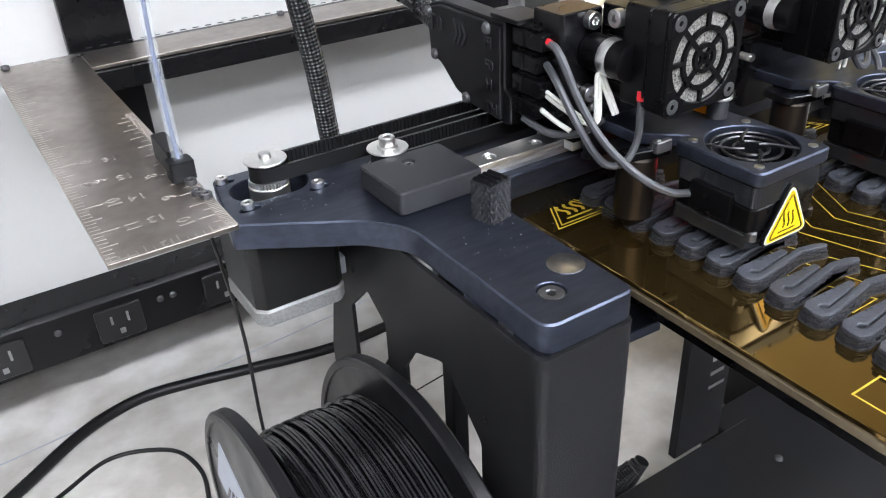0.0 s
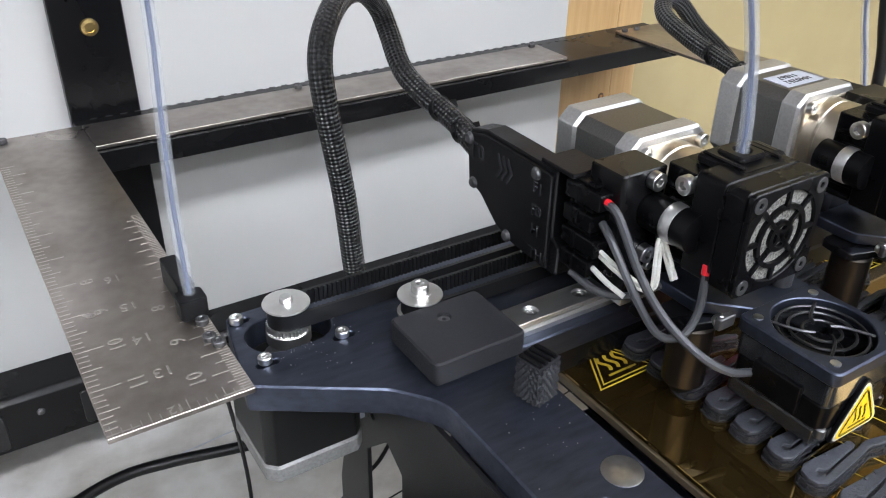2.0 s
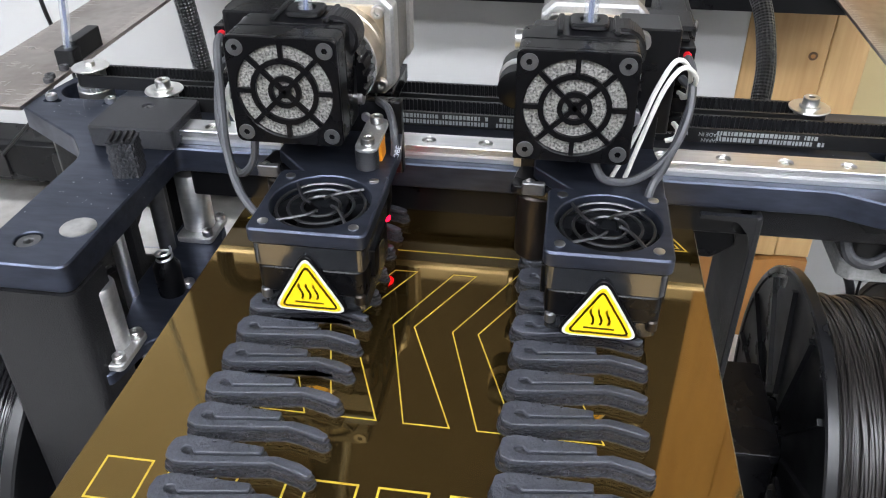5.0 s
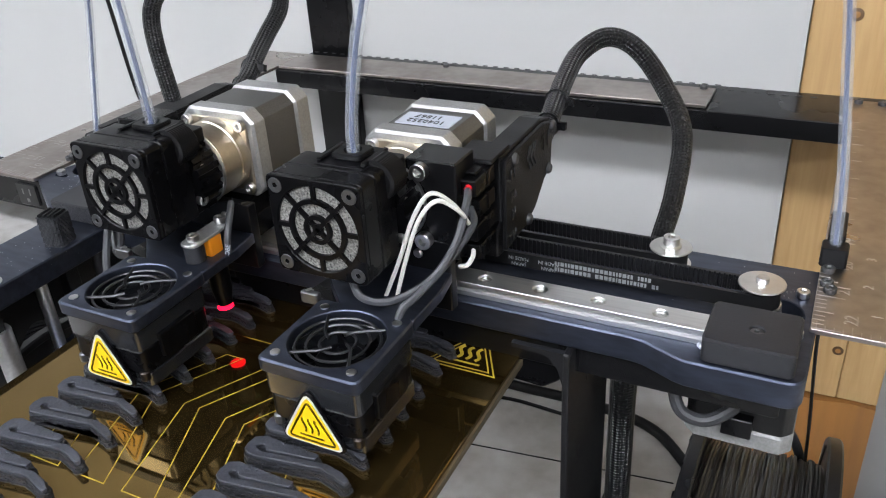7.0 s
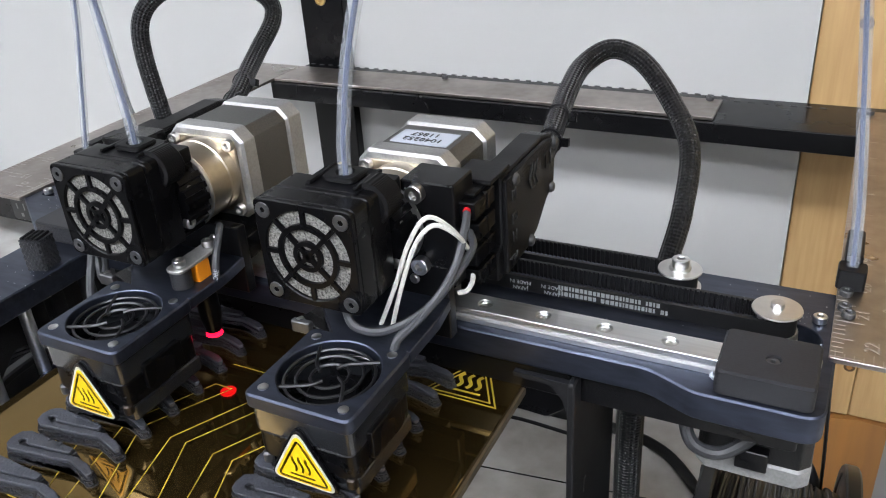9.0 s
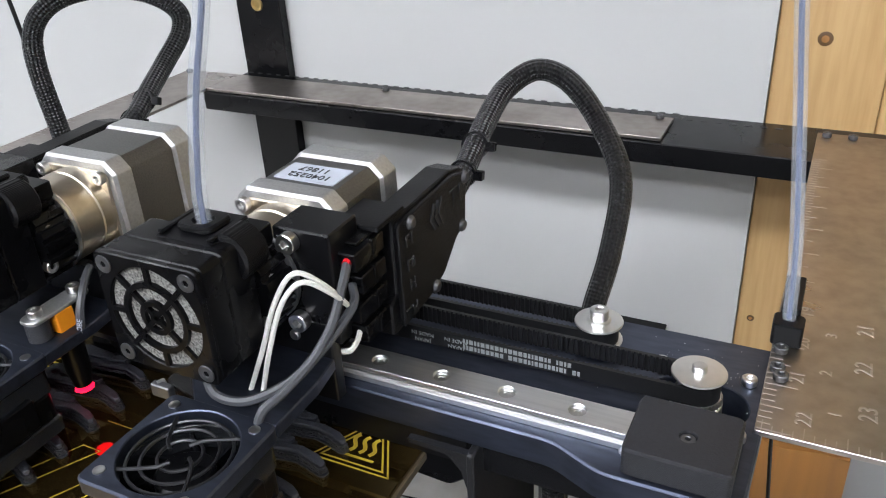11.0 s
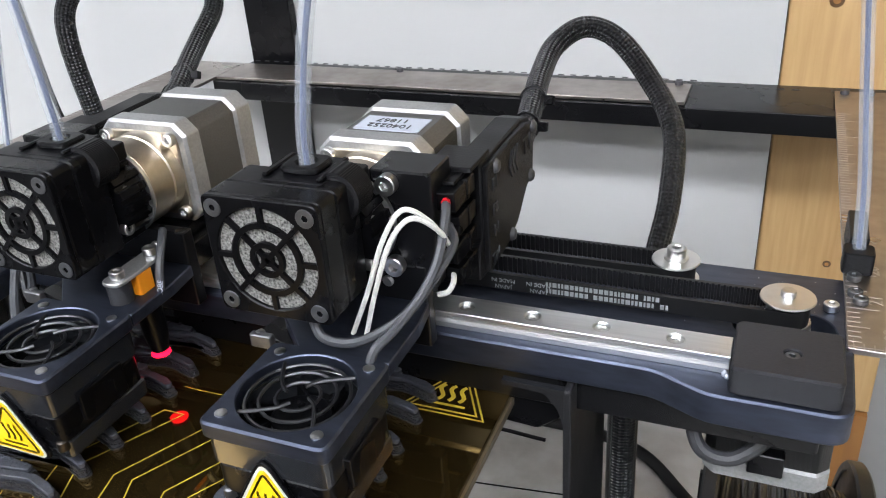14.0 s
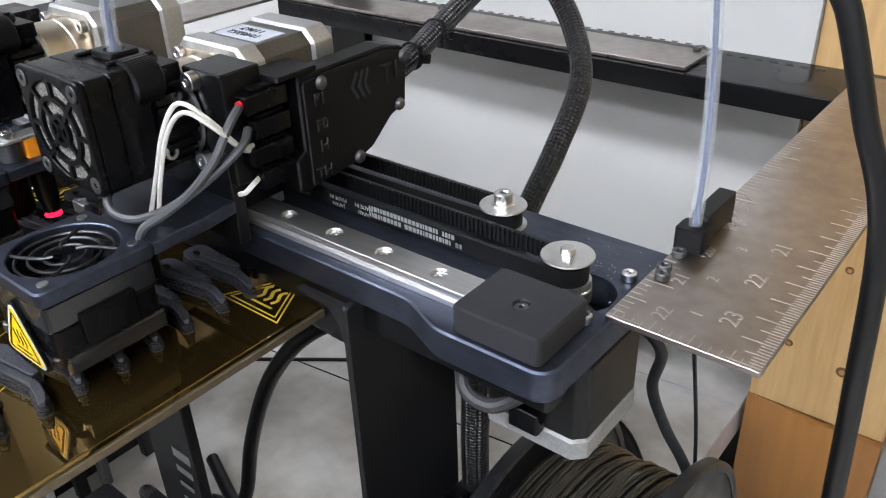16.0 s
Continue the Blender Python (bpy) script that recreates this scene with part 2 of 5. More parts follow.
def inset(loop, d):
    n = len(loop)
    area = sum(loop[i - 1].x * loop[i].y - loop[i].x * loop[i - 1].y for i in range(n))
    s = 1 if area > 0 else -1
    out = []
    for i in range(n):
        e1, e2 = (loop[i] - loop[i - 1]), (loop[(i + 1) % n] - loop[i])
        e1 = e1.normalized() if e1.length > 1e-9 else e2.normalized()
        e2 = e2.normalized() if e2.length > 1e-9 else e1
        nn = Vector((-(e1 + e2).y, (e1 + e2).x))
        nn = nn.normalized() if nn.length > 1e-9 else Vector((-e1.y, e1.x))
        out.append(loop[i] + nn * d * s)
    return out


def prism(outer, z0, z1, holes=(), c=0.0, m=None, bm=None, taper=0.0):
    """A solid with an outline, through holes and a small chamfer on both rims."""
    bm = bm or bmesh.new()
    m = m or Matrix.Identity(4)
    ring = lambda loop, z: [bm.verts.new(m @ Vector((p.x, p.y, z))) for p in loop]
    tops, bots = [], []
    for k, loop in enumerate([outer, *holes]):
        loop = [Vector(p[:2]) for p in loop]
        cc = c if k == 0 else -min(c, 0.0004)
        if cc:
            rings = [ring(inset(loop, cc), z0), ring(loop, z0 + abs(cc)), ring(inset(loop, taper) if taper else loop, z1 - abs(cc)), ring(inset(loop, cc + taper), z1)]
        else:
            rings = [ring(loop, z0), ring(inset(loop, taper) if taper else loop, z1)]
        for a, b in zip(rings, rings[1:]):
            for i in range(len(a)):
                bm.faces.new((a[i - 1], a[i], b[i], b[i - 1]))
        bots.append(rings[0])
        tops.append(rings[-1])
    for loops in (tops, bots):
        if len(loops) == 1:
            bm.faces.new(loops[0])
        else:
            edges = [bm.edges.get((lp[i - 1], lp[i])) for lp in loops for i in range(len(lp))]
            bmesh.ops.triangle_fill(bm, edges=edges, use_beauty=True, use_dissolve=False)
    return bm


def box(x0, x1, y0, y1, z0, z1, r=0.0, c=0.0004, bm=None):
    return prism(rect(x0, x1, y0, y1, r), z0, z1, c=c, bm=bm)


def turned(profile, m=None, seg=24, bm=None):
    """A body of revolution about z from (radius, z) pairs, closed at both ends."""
    bm = bm or bmesh.new()
    m = m or Matrix.Identity(4)
    rings = []
    for r, z in profile:
        rings.append([bm.verts.new(m @ Vector((r * math.cos(2 * math.pi * k / seg), r * math.sin(2 * math.pi * k / seg), z))) for k in range(seg)])
    for a, b in zip(rings, rings[1:]):
        for i in range(seg):
            bm.faces.new((a[i - 1], a[i], b[i], b[i - 1]))
    bm.faces.new(rings[0])
    bm.faces.new(rings[-1])
    return bm


def spline(pts, n=8):
    P = [Vector(p) for p in pts]
    P = [2 * P[0] - P[1]] + P + [2 * P[-1] - P[-2]]
    out = []
    for i in range(1, len(P) - 2):
        a, b, c_, d = P[i - 1], P[i], P[i + 1], P[i + 2]
        for k in range(n):
            t = k / n
            out.append(0.5 * (2 * b + (c_ - a) * t + (2 * a - 5 * b + 4 * c_ - d) * t * t + (3 * b - a - 3 * c_ + d) * t ** 3))
    out.append(P[-2])
    return out


def sweep(pts, r, seg=10, n=8, closed=False, bm=None, flat=1.0, smooth=True):
    """A round cable along a smooth line, with uv: x around, y in metres along."""
    bm = bm or bmesh.new()
    uvl = bm.loops.layers.uv.verify()
    line = spline(pts, n) if smooth else [Vector(p) for p in pts]
    up = Vector((0.13, 0.21, 0.97)).normalized()
    rings, dist, d = [], [], 0.0
    for i, p in enumerate(line):
        if closed:
            t = (line[(i + 1) % len(line)] - line[i - 1]).normalized()
        else:
            t = (line[min(i + 1, len(line) - 1)] - line[max(i - 1, 0)]).normalized()
        side = t.cross(up)
        side = side.normalized() if side.length > 1e-4 else Vector((1, 0, 0))
        up = side.cross(t).normalized()
        if i:
            d += (p - line[i - 1]).length
        dist.append(d)
        rings.append([bm.verts.new(p + r * (math.cos(2 * math.pi * k / seg) * side + flat * math.sin(2 * math.pi * k / seg) * up)) for k in range(seg)])
    idx = list(range(len(rings) - 1)) + ([len(rings) - 1] if closed else [])
    for i in idx:
        j = (i + 1) % len(rings)
        for k in range(seg):
            f = bm.faces.new((rings[i][k - 1], rings[i][k], rings[j][k], rings[j][k - 1]))
            k0 = k - 1 if k else seg - 1
            us = [(k0, i), (k0 + 1, i), (k0 + 1, j), (k0, j)]
            for lp, (uu, ii) in zip(f.loops, us):
                lp[uvl].uv = (uu / seg, dist[ii] if not (closed and j == 0 and ii == j) else d)
    if not closed:
        bm.faces.new(rings[0])
        bm.faces.new(rings[-1])
    return bm


def strip_line(pts, w, z0, z1, closed=False, bm=None, m=None):
    """A flat printed or raised line of width w along corners in x, y."""
    bm = bm or bmesh.new()
    P = [Vector(p) for p in pts]
    n = len(P)
    L, R = [], []
    for i in range(n):
        e1 = (P[i] - P[i - 1]) if (i or closed) else (P[1] - P[0])
        e2 = (P[(i + 1) % n] - P[i]) if (i < n - 1 or closed) else e1
        e1, e2 = e1.normalized(), e2.normalized()
        nn = Vector((-(e1 + e2).y, (e1 + e2).x))
        nn = nn.normalized() if nn.length > 1e-6 else Vector((-e1.y, e1.x))
        k = w / 2 / max(0.35, nn.dot(Vector((-e1.y, e1.x))))
        L.append(P[i] + nn * k)
        R.append(P[i] - nn * k)
    mm = m or Matrix.Identity(4)
    vs = [[bm.verts.new(mm @ Vector((q.x, q.y, z))) for q in side] for side, z in ((L, z1), (R, z1), (L, z0), (R, z0))]
    for i in range(n if closed else n - 1):
        j = (i + 1) % n
        bm.faces.new((vs[0][i], vs[0][j], vs[1][j], vs[1][i]))
        bm.faces.new((vs[0][i], vs[2][i], vs[2][j], vs[0][j]))
        bm.faces.new((vs[1][i], vs[1][j], vs[3][j], vs[3][i]))
    return bm


def lettering(text, size, depth=0.0001):
    """Raised or printed characters as a mesh, centred, lying in x, y."""
    cu = bpy.data.curves.new("letters", "FONT")
    cu.body, cu.size, cu.extrude = text, size, depth
    cu.align_x, cu.align_y = "CENTER", "CENTER"
    cu.resolution_u = 2
    ob = bpy.data.objects.new("letters", cu)
    me = bpy.data.meshes.new_from_object(ob)
    bpy.data.objects.remove(ob)
    me.materials.clear()
    return me


def letters(text, size, mat, parent, m, name="lettering", label="", depth=0.0001):
    me = lettering(text, size, depth)
    me.materials.append(mat)
    ob = new(name, me)
    ob.parent = parent
    ob.matrix_local = m
    return tagged(ob, label)


def socket_screw(r=0.0027, h=0.003, hexr=0.0013):
    """A cap screw head standing on z = 0, with a hexagon socket."""
    bm = prism(circle(0, 0, r, 18), 0, h, holes=[circle(0, 0, hexr, 6)], c=0.0003)
    return prism(circle(0, 0, hexr * 1.02, 6), 0.0002, h * 0.45, bm=bm)


SCREW = mesh_of(socket_screw(), "screw", M_SCREW)
SCREW_BIG = mesh_of(socket_screw(0.0036, 0.004, 0.0017), "screw", M_SCREW)
SCREW_DARK = mesh_of(socket_screw(0.0026, 0.0026, 0.0012), "screw", M_DARKSCREW)
SCREW_BUTTON = mesh_of(turned([(0.0027, 0), (0.0027, 0.0006), (0.0019, 0.0016), (0.0009, 0.0019)]), "screw", M_DARKSCREW)


def put(mesh, parent, at, m=None, name="screw", label=""):
    ob = new(name, mesh)
    ob.parent = parent
    ob.matrix_local = Matrix.Translation(at) @ (m or Matrix.Identity(4))
    return tagged(ob, label)


FACE_FRONT = pose(0, 0, 0, 90, 0, 0)      # z axis turned towards -y
FACE_RIGHT = pose(0, 0, 0, 0, 90, 0)      # z axis turned towards +x
FACE_LEFT = pose(0, 0, 0, 0, -90, 0)

M_CAST = material("grey_cast_aluminium", (0.30, 0.30, 0.295), 0.55, 0.35, grain=0.5, grain_size=700, stain=0.4, stain_size=60, bump=0.3)
M_TAPE = material("dark_grey_tape", (0.030, 0.031, 0.034), 0.5, grain=0.5, stain=0.5, stain_size=150, bump=0.6)

# ---------------------------------------------------------------- the room
def structure(name, bm, mat, label):
    ob = new(name, mesh_of(bm, name, mat))
    return tagged(ob, label, "", "", "structure")


structure("floor", box(-2.2, 2.2, -2.6, 1.0, -1.25, -1.2, c=0), M_FLOOR, "plain dark grey floor of the workshop")
structure("ceiling", box(-2.2, 2.2, -2.6, 1.0, 1.5, 1.55, c=0), M_CEIL, "plain white painted ceiling")
structure("wall_left", box(-2.25, -2.2, -2.6, 1.0, -1.2, 1.5, c=0), M_PLAINWALL, "plain grey plaster wall")
structure("wall_right", box(2.2, 2.25, -2.6, 1.0, -1.2, 1.5, c=0), M_PLAINWALL, "plain grey plaster wall")
structure("wall_front", box(-2.2, 2.2, -2.65, -2.6, -1.2, 1.5, c=0), M_PLAINWALL, "plain grey plaster wall")
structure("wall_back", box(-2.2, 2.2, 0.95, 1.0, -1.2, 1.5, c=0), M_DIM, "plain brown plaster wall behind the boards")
structure("wall_board", box(-1.6, 0.158, 0.33, 0.348, -0.205, 0.265, c=0.001), M_WALL, "white painted board behind the printer")
# Two unseen panels, added so the bed mirrors dark middle and bright side.
structure("reflected_dark_panel", box(-0.36, 0.158, 0.33, 0.348, 0.2655, 1.5, c=0), M_DIM, "unseen dark brown panel added above the board for bed reflections")
structure("reflected_white_panel", box(-1.6, -0.3605, 0.33, 0.348, 0.2655, 1.5, c=0), M_WALL, "unseen white panel added above the board for bed reflections")
structure("wall_panel", box(0.2535, 1.8, 0.352, 0.37, -0.2085, 1.5, c=0.001), M_PLY, "yellowed smooth wall panel beside the stud")

structure("wall_panel_lower", box(0.2535, 1.8, 0.3485, 0.37, -1.2, -0.209, c=0.001), M_PLAINWALL, "plain grey lower wall panel beside the stud")


def ceiling_lamp(x, y):
    t = thing("ceiling_light", (x, y, 1.5), "long white ceiling light with a bright diffuser", "ceiling light", "ceiling lights")
    part("housing", box(-0.66, 0.66, -0.17, 0.17, -0.05, 0, 0.01), M_CEIL, t)
    part("diffuser", box(-0.64, 0.64, -0.15, 0.15, -0.062, -0.05, 0.01, 0.002), M_LAMP, t, "glowing diffuser")


for lx, ly in ((-1.4, -1.2), (0.0, -1.2), (1.4, -1.2), (-0.95, -2.1), (0.85, -2.1)):
    ceiling_lamp(lx, ly)

# wooden stud with its stained lower length
stud = thing("wooden_stud", (0, 0, 0), "broad pale pine stud with knots and an orange stained foot", "stud")
part("board", box(0.1585, 0.2226, 0.334, 0.372, -0.2600, 1.2, 0.002), M_WOOD, stud)
part("side_board", box(0.2228, 0.2530, 0.3348, 0.372, -0.2600, 1.2, 0.002), M_WOOD, stud)
part("stained_foot", prism(rounded([(0.1585, -1.2), (0.2530, -1.2), (0.2530, -0.2640), (0.232, -0.2625, 0.02), (0.205, -0.2670, 0.02), (0.182, -0.2605, 0.02), (0.1585, -0.2602)], 5), 0.3336, 0.372, m=TY), M_WOOD2, stud, "orange stained lower length")
for kx, kz, kr in ((0.2170, -0.214, 0.0042), (0.1790, -0.205, 0.0030), (0.168, -0.155, 0.0026), (0.186, 0.05, 0.0045), (0.212, -0.07, 0.0036), (0.2390, -0.150, 0.0040), (0.206, -0.1350, 0.0028)):
    yk = 0.334 if kx < 0.2225 else 0.3348
    kn = part("knot", turned([(kr, 0), (kr * 0.9, 0.0003), (kr * 0.55, 0.0004)], Matrix.Translation((kx, yk, kz)) @ FACE_FRONT, 16), M_KNOT, stud, "dark ringed knot")
    part("knot_heart", turned([(kr * 0.5, 0.0004), (kr * 0.4, 0.0006)], Matrix.Translation((kx, yk, kz)) @ FACE_FRONT, 12), M_WOOD2, kn)

# ---------------------------------------------------------------- workbench
bench = thing("workbench", (0, 0, -0.28), "mottled grey laminate workbench with joints in its top", "workbench")
part("top", prism(rounded([(-1.5, -0.37, 0.01), (1.3, -0.37, 0.01), (1.3, 0.24), (0.154, 0.24), (0.154, 0.56), (-1.5, 0.56)]), -0.03, 0, c=0.001), M_BENCH, bench)
for jy, j0, j1 in ((0.302, -0.5, 0.15), (0.172, -0.32, 0.12)):
    part("joint", strip_line([(j0, jy - 0.02), (j1, jy + 0.035)], 0.0012, 0.0002, 0.0006), M_LABEL if jy > 0.2 else M_BEAM, bench)
for px in (-1.4, 1.2):
    for py in (-0.33, 0.2):
        part("leg", box(px - 0.03, px + 0.03, py - 0.03, py + 0.03, -0.92, -0.03, 0.003), M_BEAM, bench)

# ---------------------------------------------------------------- outlet strip on the board
strip = thing("power_strip", (0, 0, 0), "long black steel outlet strip fixed to the white board", "power strip")
part("channel", prism(rounded([(0.300, -0.2185, 0.002), (0.3295, -0.2185), (0.3295, -0.172), (0.304, -0.176, 0.004), (0.300, -0.180, 0.002)]), -1.5, 0.11, c=0.0005, m=TX), M_BEAM, strip)


def outlet(x):
    o = part("outlet", prism(rect(x - 0.017, x + 0.017, -0.2135, -0.1855, 0.003), 0.2975, 0.3005, c=0.0005, m=TY), M_OUTLET, strip, "black three-pin outlet")
    for dx, dz, w, h in ((-0.006, 0.004, 0.0018, 0.007), (0.006, 0.004, 0.0018, 0.0085), (0, -0.007, 0.004, 0.0045)):
        part("slot", prism(rect(x + dx - w / 2, x + dx + w / 2, -0.1995 + dz - h / 2, -0.1995 + dz + h / 2, 0.0006), 0.2969, 0.2979, m=TY), M_SLOT, o)


for k in range(-6, 5):
    outlet(-0.267 + 0.0825 * k)
for sx in (-0.31, -0.235, -0.225, -0.15, -0.06):
    put(SCREW_BUTTON, strip, (sx, 0.2998, -0.192), FACE_FRONT)

# upright black post and the perforated ledge
post = thing("wall_post", (0, 0, 0), "black painted steel post with brass screws on the board", "post")
part("bar", prism(rounded([(-0.2475, -0.1165, 0.002), (-0.2055, -0.1165, 0.002), (-0.2055, 1.1, 0.002), (-0.2475, 1.1, 0.002)]), 0.3205, 0.3299, c=0.0008, m=TY), M_BEAM, post)
for pz in (-0.097, -0.02, 0.055, 0.16):
    part("screw", turned([(0.0055, 0), (0.005, 0.0012), (0.003, 0.0016), (0.0028, 0.0008)], Matrix.Translation((-0.2265, 0.3205, pz)) @ FACE_FRONT, 16), M_BRASS, post, "brass screw")
ledge = thing("wall_ledge", (0, 0, 0), "black steel angle ledge carrying the framing squares", "ledge")
part("angle", prism(rounded([(0.264, -0.015, 0.001), (0.268, -0.015), (0.268, -0.005), (0.3198, -0.005), (0.3198, -0.0012), (0.264, -0.0012, 0.001)]), -0.247, 0.2405, c=0.0003, m=TX), M_BEAM, ledge)
for k in range(52):
    hx = -0.29 + 0.0090 * k
    if -0.245 < hx < 0.188:
        part("slot", prism(rect(hx - 0.0022, hx + 0.0022, 0.3105, 0.3122, 0.0007, 2), -0.0012 if hx > 0.108 else 0.0018, -0.0009 if hx > 0.108 else 0.0021), M_INK, ledge)


# ---------------------------------------------------------------- framing squares
def framing_square(name, label, blade, tongue, inner, marks, screws):
    sq = thing(name, (0, 0, 0), label, "framing square", "steel squares")
    x0, x1 = blade
    part("blade", prism(rounded([(x0, 0.018, 0.0008), (x1, 0.018, 0.0008), (x1, 0.2655), (x1, 0.3045), (x0, 0.3045, 0.0008)]), -0.0006, 0.0016, c=0.0002), M_SQUARE, sq)
    if tongue:
        part("tongue", prism(rounded([(tongue[0], 0.2665), (tongue[1], 0.2665), (tongue[1], 0.3045), (tongue[0], 0.3045)]), -0.0006, 0.0016, c=0.0002), M_SQUARE, sq)
    bm = bmesh.new()
    for edge, s in ((x0, 1), (x1, -1)):
        for k in range(0, 96):
            y = 0.0195 + k * 0.0254 / 8 * (1 if s > 0 else 0.5)
            if y > 0.262:
                break
            ln = 0.011 if k % 8 == 0 else (0.0075 if k % 4 == 0 else 0.0045)
            strip_line([(edge + s * 0.0003, y), (edge + s * ln, y)], 0.00045, 0.0015, 0.00172, bm=bm)
    for k in range(60):
        x = x0 + 0.002 + k * 0.0032
        if x < x1 - 0.001:
            strip_line([(x, 0.0183), (x, 0.0183 + (0.006 if k % 4 == 0 else 0.0035))], 0.0004, 0.0015, 0.00172, bm=bm)
    tagged(part("graduation", bm, M_ENGRAVE, sq, "engraved graduation lines"), kind="stuff")
    for text, mx, my, rot, size in marks:
        letters(text, size, M_ENGRAVE, sq, pose(mx, my, 0.00165, 0, 0, rot), "numeral")
    for sx, sy in screws:
        put(SCREW_DARK, sq, (sx, sy, 0.0016), label="small black socket screw")
    return sq


LM = [("11", -0.2790, 0.0430, 90, 0.0085), ("13", -0.2700, 0.0440, 180, 0.0080), ("10", -0.2610, 0.0335, 90, 0.0085), ("10", -0.2800, 0.0690, 90, 0.0085), ("14", -0.2710, 0.0680, 180, 0.0080),
      ("9", -0.2600, 0.0590, 90, 0.0085), ("9", -0.2800, 0.0945, 90, 0.0080), ("15", -0.2700, 0.0925, 180, 0.0080), ("8", -0.2600, 0.0850, 90, 0.0080), ("8", -0.2800, 0.1200, 90, 0.0080),
      ("16", -0.2705, 0.1170, 180, 0.0075), ("12", -0.2720, 0.0215, 180, 0.0060)]
framing_square("framing_square", "worn brown steel framing square lying from ledge to printer", (-0.2955, -0.2450), (-0.2445, 0.106), 0, LM,
               [(-0.2495, 0.0535), (-0.2475, 0.0485), (-0.289, 0.298), (-0.104, 0.3015), (0.098, 0.3015)])
RM = [("22", 0.2055, 0.0295, 90, 0.0075), ("1", 0.2145, 0.0355, 90, 0.006), ("23", 0.2245, 0.0395, 90, 0.0085), ("21", 0.2015, 0.052, 90, 0.0072), ("2", 0.2105, 0.058, 90, 0.006),
      ("22", 0.2225, 0.0655, 90, 0.0085), ("20", 0.2015, 0.0745, 90, 0.0072), ("3", 0.211, 0.083, 90, 0.006), ("21", 0.2225, 0.091, 90, 0.0085), ("19", 0.2015, 0.097, 90, 0.0072)]
framing_square("framing_square", "worn steel framing square with engraved numerals overlapping the printer corner", (0.1912, 0.2412), None, 0, RM,
               [(0.1945, 0.0535), (0.1962, 0.0485), (0.1965, 0.2985), (0.2105, 0.2985)])


# tube holders clamped on the squares
def tube_holder(x, s):
    t = thing("tube_holder", (x, 0.0, 0.0016), "black printed bracket holding the clear feed tube on the square", "tube holder", "tube holders")
    part("arm", box(-0.0035, 0.0035, 0.078, 0.104, 0, 0.0115, 0.001), M_PRINTED, t)
    part("clamp", prism(rect(-0.0055, 0.0055, 0.069, 0.0788, 0.002), 0.0, 0.009, c=0.0005), M_PRINTED, t)
    put(SCREW_DARK, t, (s * 0.001, 0.0655, 0))


tube_holder(-0.2495, 1)
tube_holder(0.1955, -1)

# ---------------------------------------------------------------- the printer's frame
printer = thing("gantry_printer", (0, 0, 0), "navy-black anodised frame of a dual-head 3D printer on the bench", "3D printer")
OUT = rounded([(-0.1525, -0.1045, 0.005), (-0.1525, -0.0105, 0.004), (0.132, -0.0105, 0.02), (0.150, -0.0185, 0.02), (0.193, -0.0185, 0.008), (0.1945, 0.0675, 0.004),
               (-0.239, 0.0675, 0.004), (-0.2475, 0.0225, 0.003), (-0.204, -0.006, 0.02), (-0.1915, -0.022, 0.02), (-0.1915, -0.1045, 0.007)], 6)


def slot_hole(cx, cy, half, r):
    return [Vector((cx + (half if math.cos(a) >= 0 else -half) + r * math.cos(a), cy + r * math.sin(a))) for a in [2 * math.pi * (k + 0.5) / 24 for k in range(24)]]


plate = part("gantry_plate", prism(OUT, -0.0118, 0.0, holes=[slot_hole(-0.2205, 0.0465, 0.0055, 0.0118), slot_hole(0.1715, 0.0275, 0.0055, 0.0118),
             circle(-0.176, -0.0885, 0.0052), slot_hole(-0.2355, 0.0305, 0.003, 0.0016), slot_hole(-0.204, 0.0315, 0.003, 0.0016), slot_hole(-0.2355, 0.0615, 0.003, 0.0016)], c=0.0007), M_ANOD, printer, "brushed navy-black anodised plate")
part("crossbar", box(-0.15, 0.186, -0.006, 0.062, -0.0265, -0.0122, 0.002), M_BEAM, printer)
part("magnet", turned([(0.0069, -0.0008), (0.0069, 0.0003), (0.0065, 0.0005)], Matrix.Translation((-0.1612, -0.0785, 0)), 28), M_SCREW, printer, "silver disc magnet set in the plate")
part("plate_screw", prism(circle(-0.176, -0.0885, 0.0048, 20), -0.006, -0.0008, holes=[circle(-0.176, -0.0885, 0.0018, 6)], c=0.0004), M_DARKSCREW, printer)
part("plate_screw_bottom", prism(circle(-0.176, -0.0885, 0.0051, 20), -0.0117, -0.0035), M_DARKSCREW, printer)

# linear rail with its counterbored holes
rail = part("linear_rail", prism(rounded([(-0.006, 0.0002), (0.006, 0.0002), (0.006, 0.0022), (0.0046, 0.0030), (0.0046, 0.0038), (0.006, 0.0046, 0.0003), (0.006, 0.0052), (-0.006, 0.0052), (-0.006, 0.0046), (-0.0046, 0.0038), (-0.0046, 0.0030), (-0.006, 0.0022)]),
            -0.1512, 0.1556, c=0.0002, m=TX), M_STEEL, printer, "bright ground steel linear rail")
bm = prism(rect(-0.1512, 0.1556, -0.006, 0.006), 0.0053, 0.0068, holes=[circle(0.1375 - 0.025 * k, 0, 0.0031, 16) for k in range(12)], c=0.0002)
part("rail_top", bm, M_STEEL, rail, "bright rail top with screw holes")
for k in range(12):
    part("rail_screw", turned([(0.0029, 0), (0.0029, 0.0006), (0.0014, 0.0006), (0.0013, 0.0002)], Matrix.Translation((0.1375 - 0.025 * k, 0, 0.0051)), 14), M_SCREW, rail)


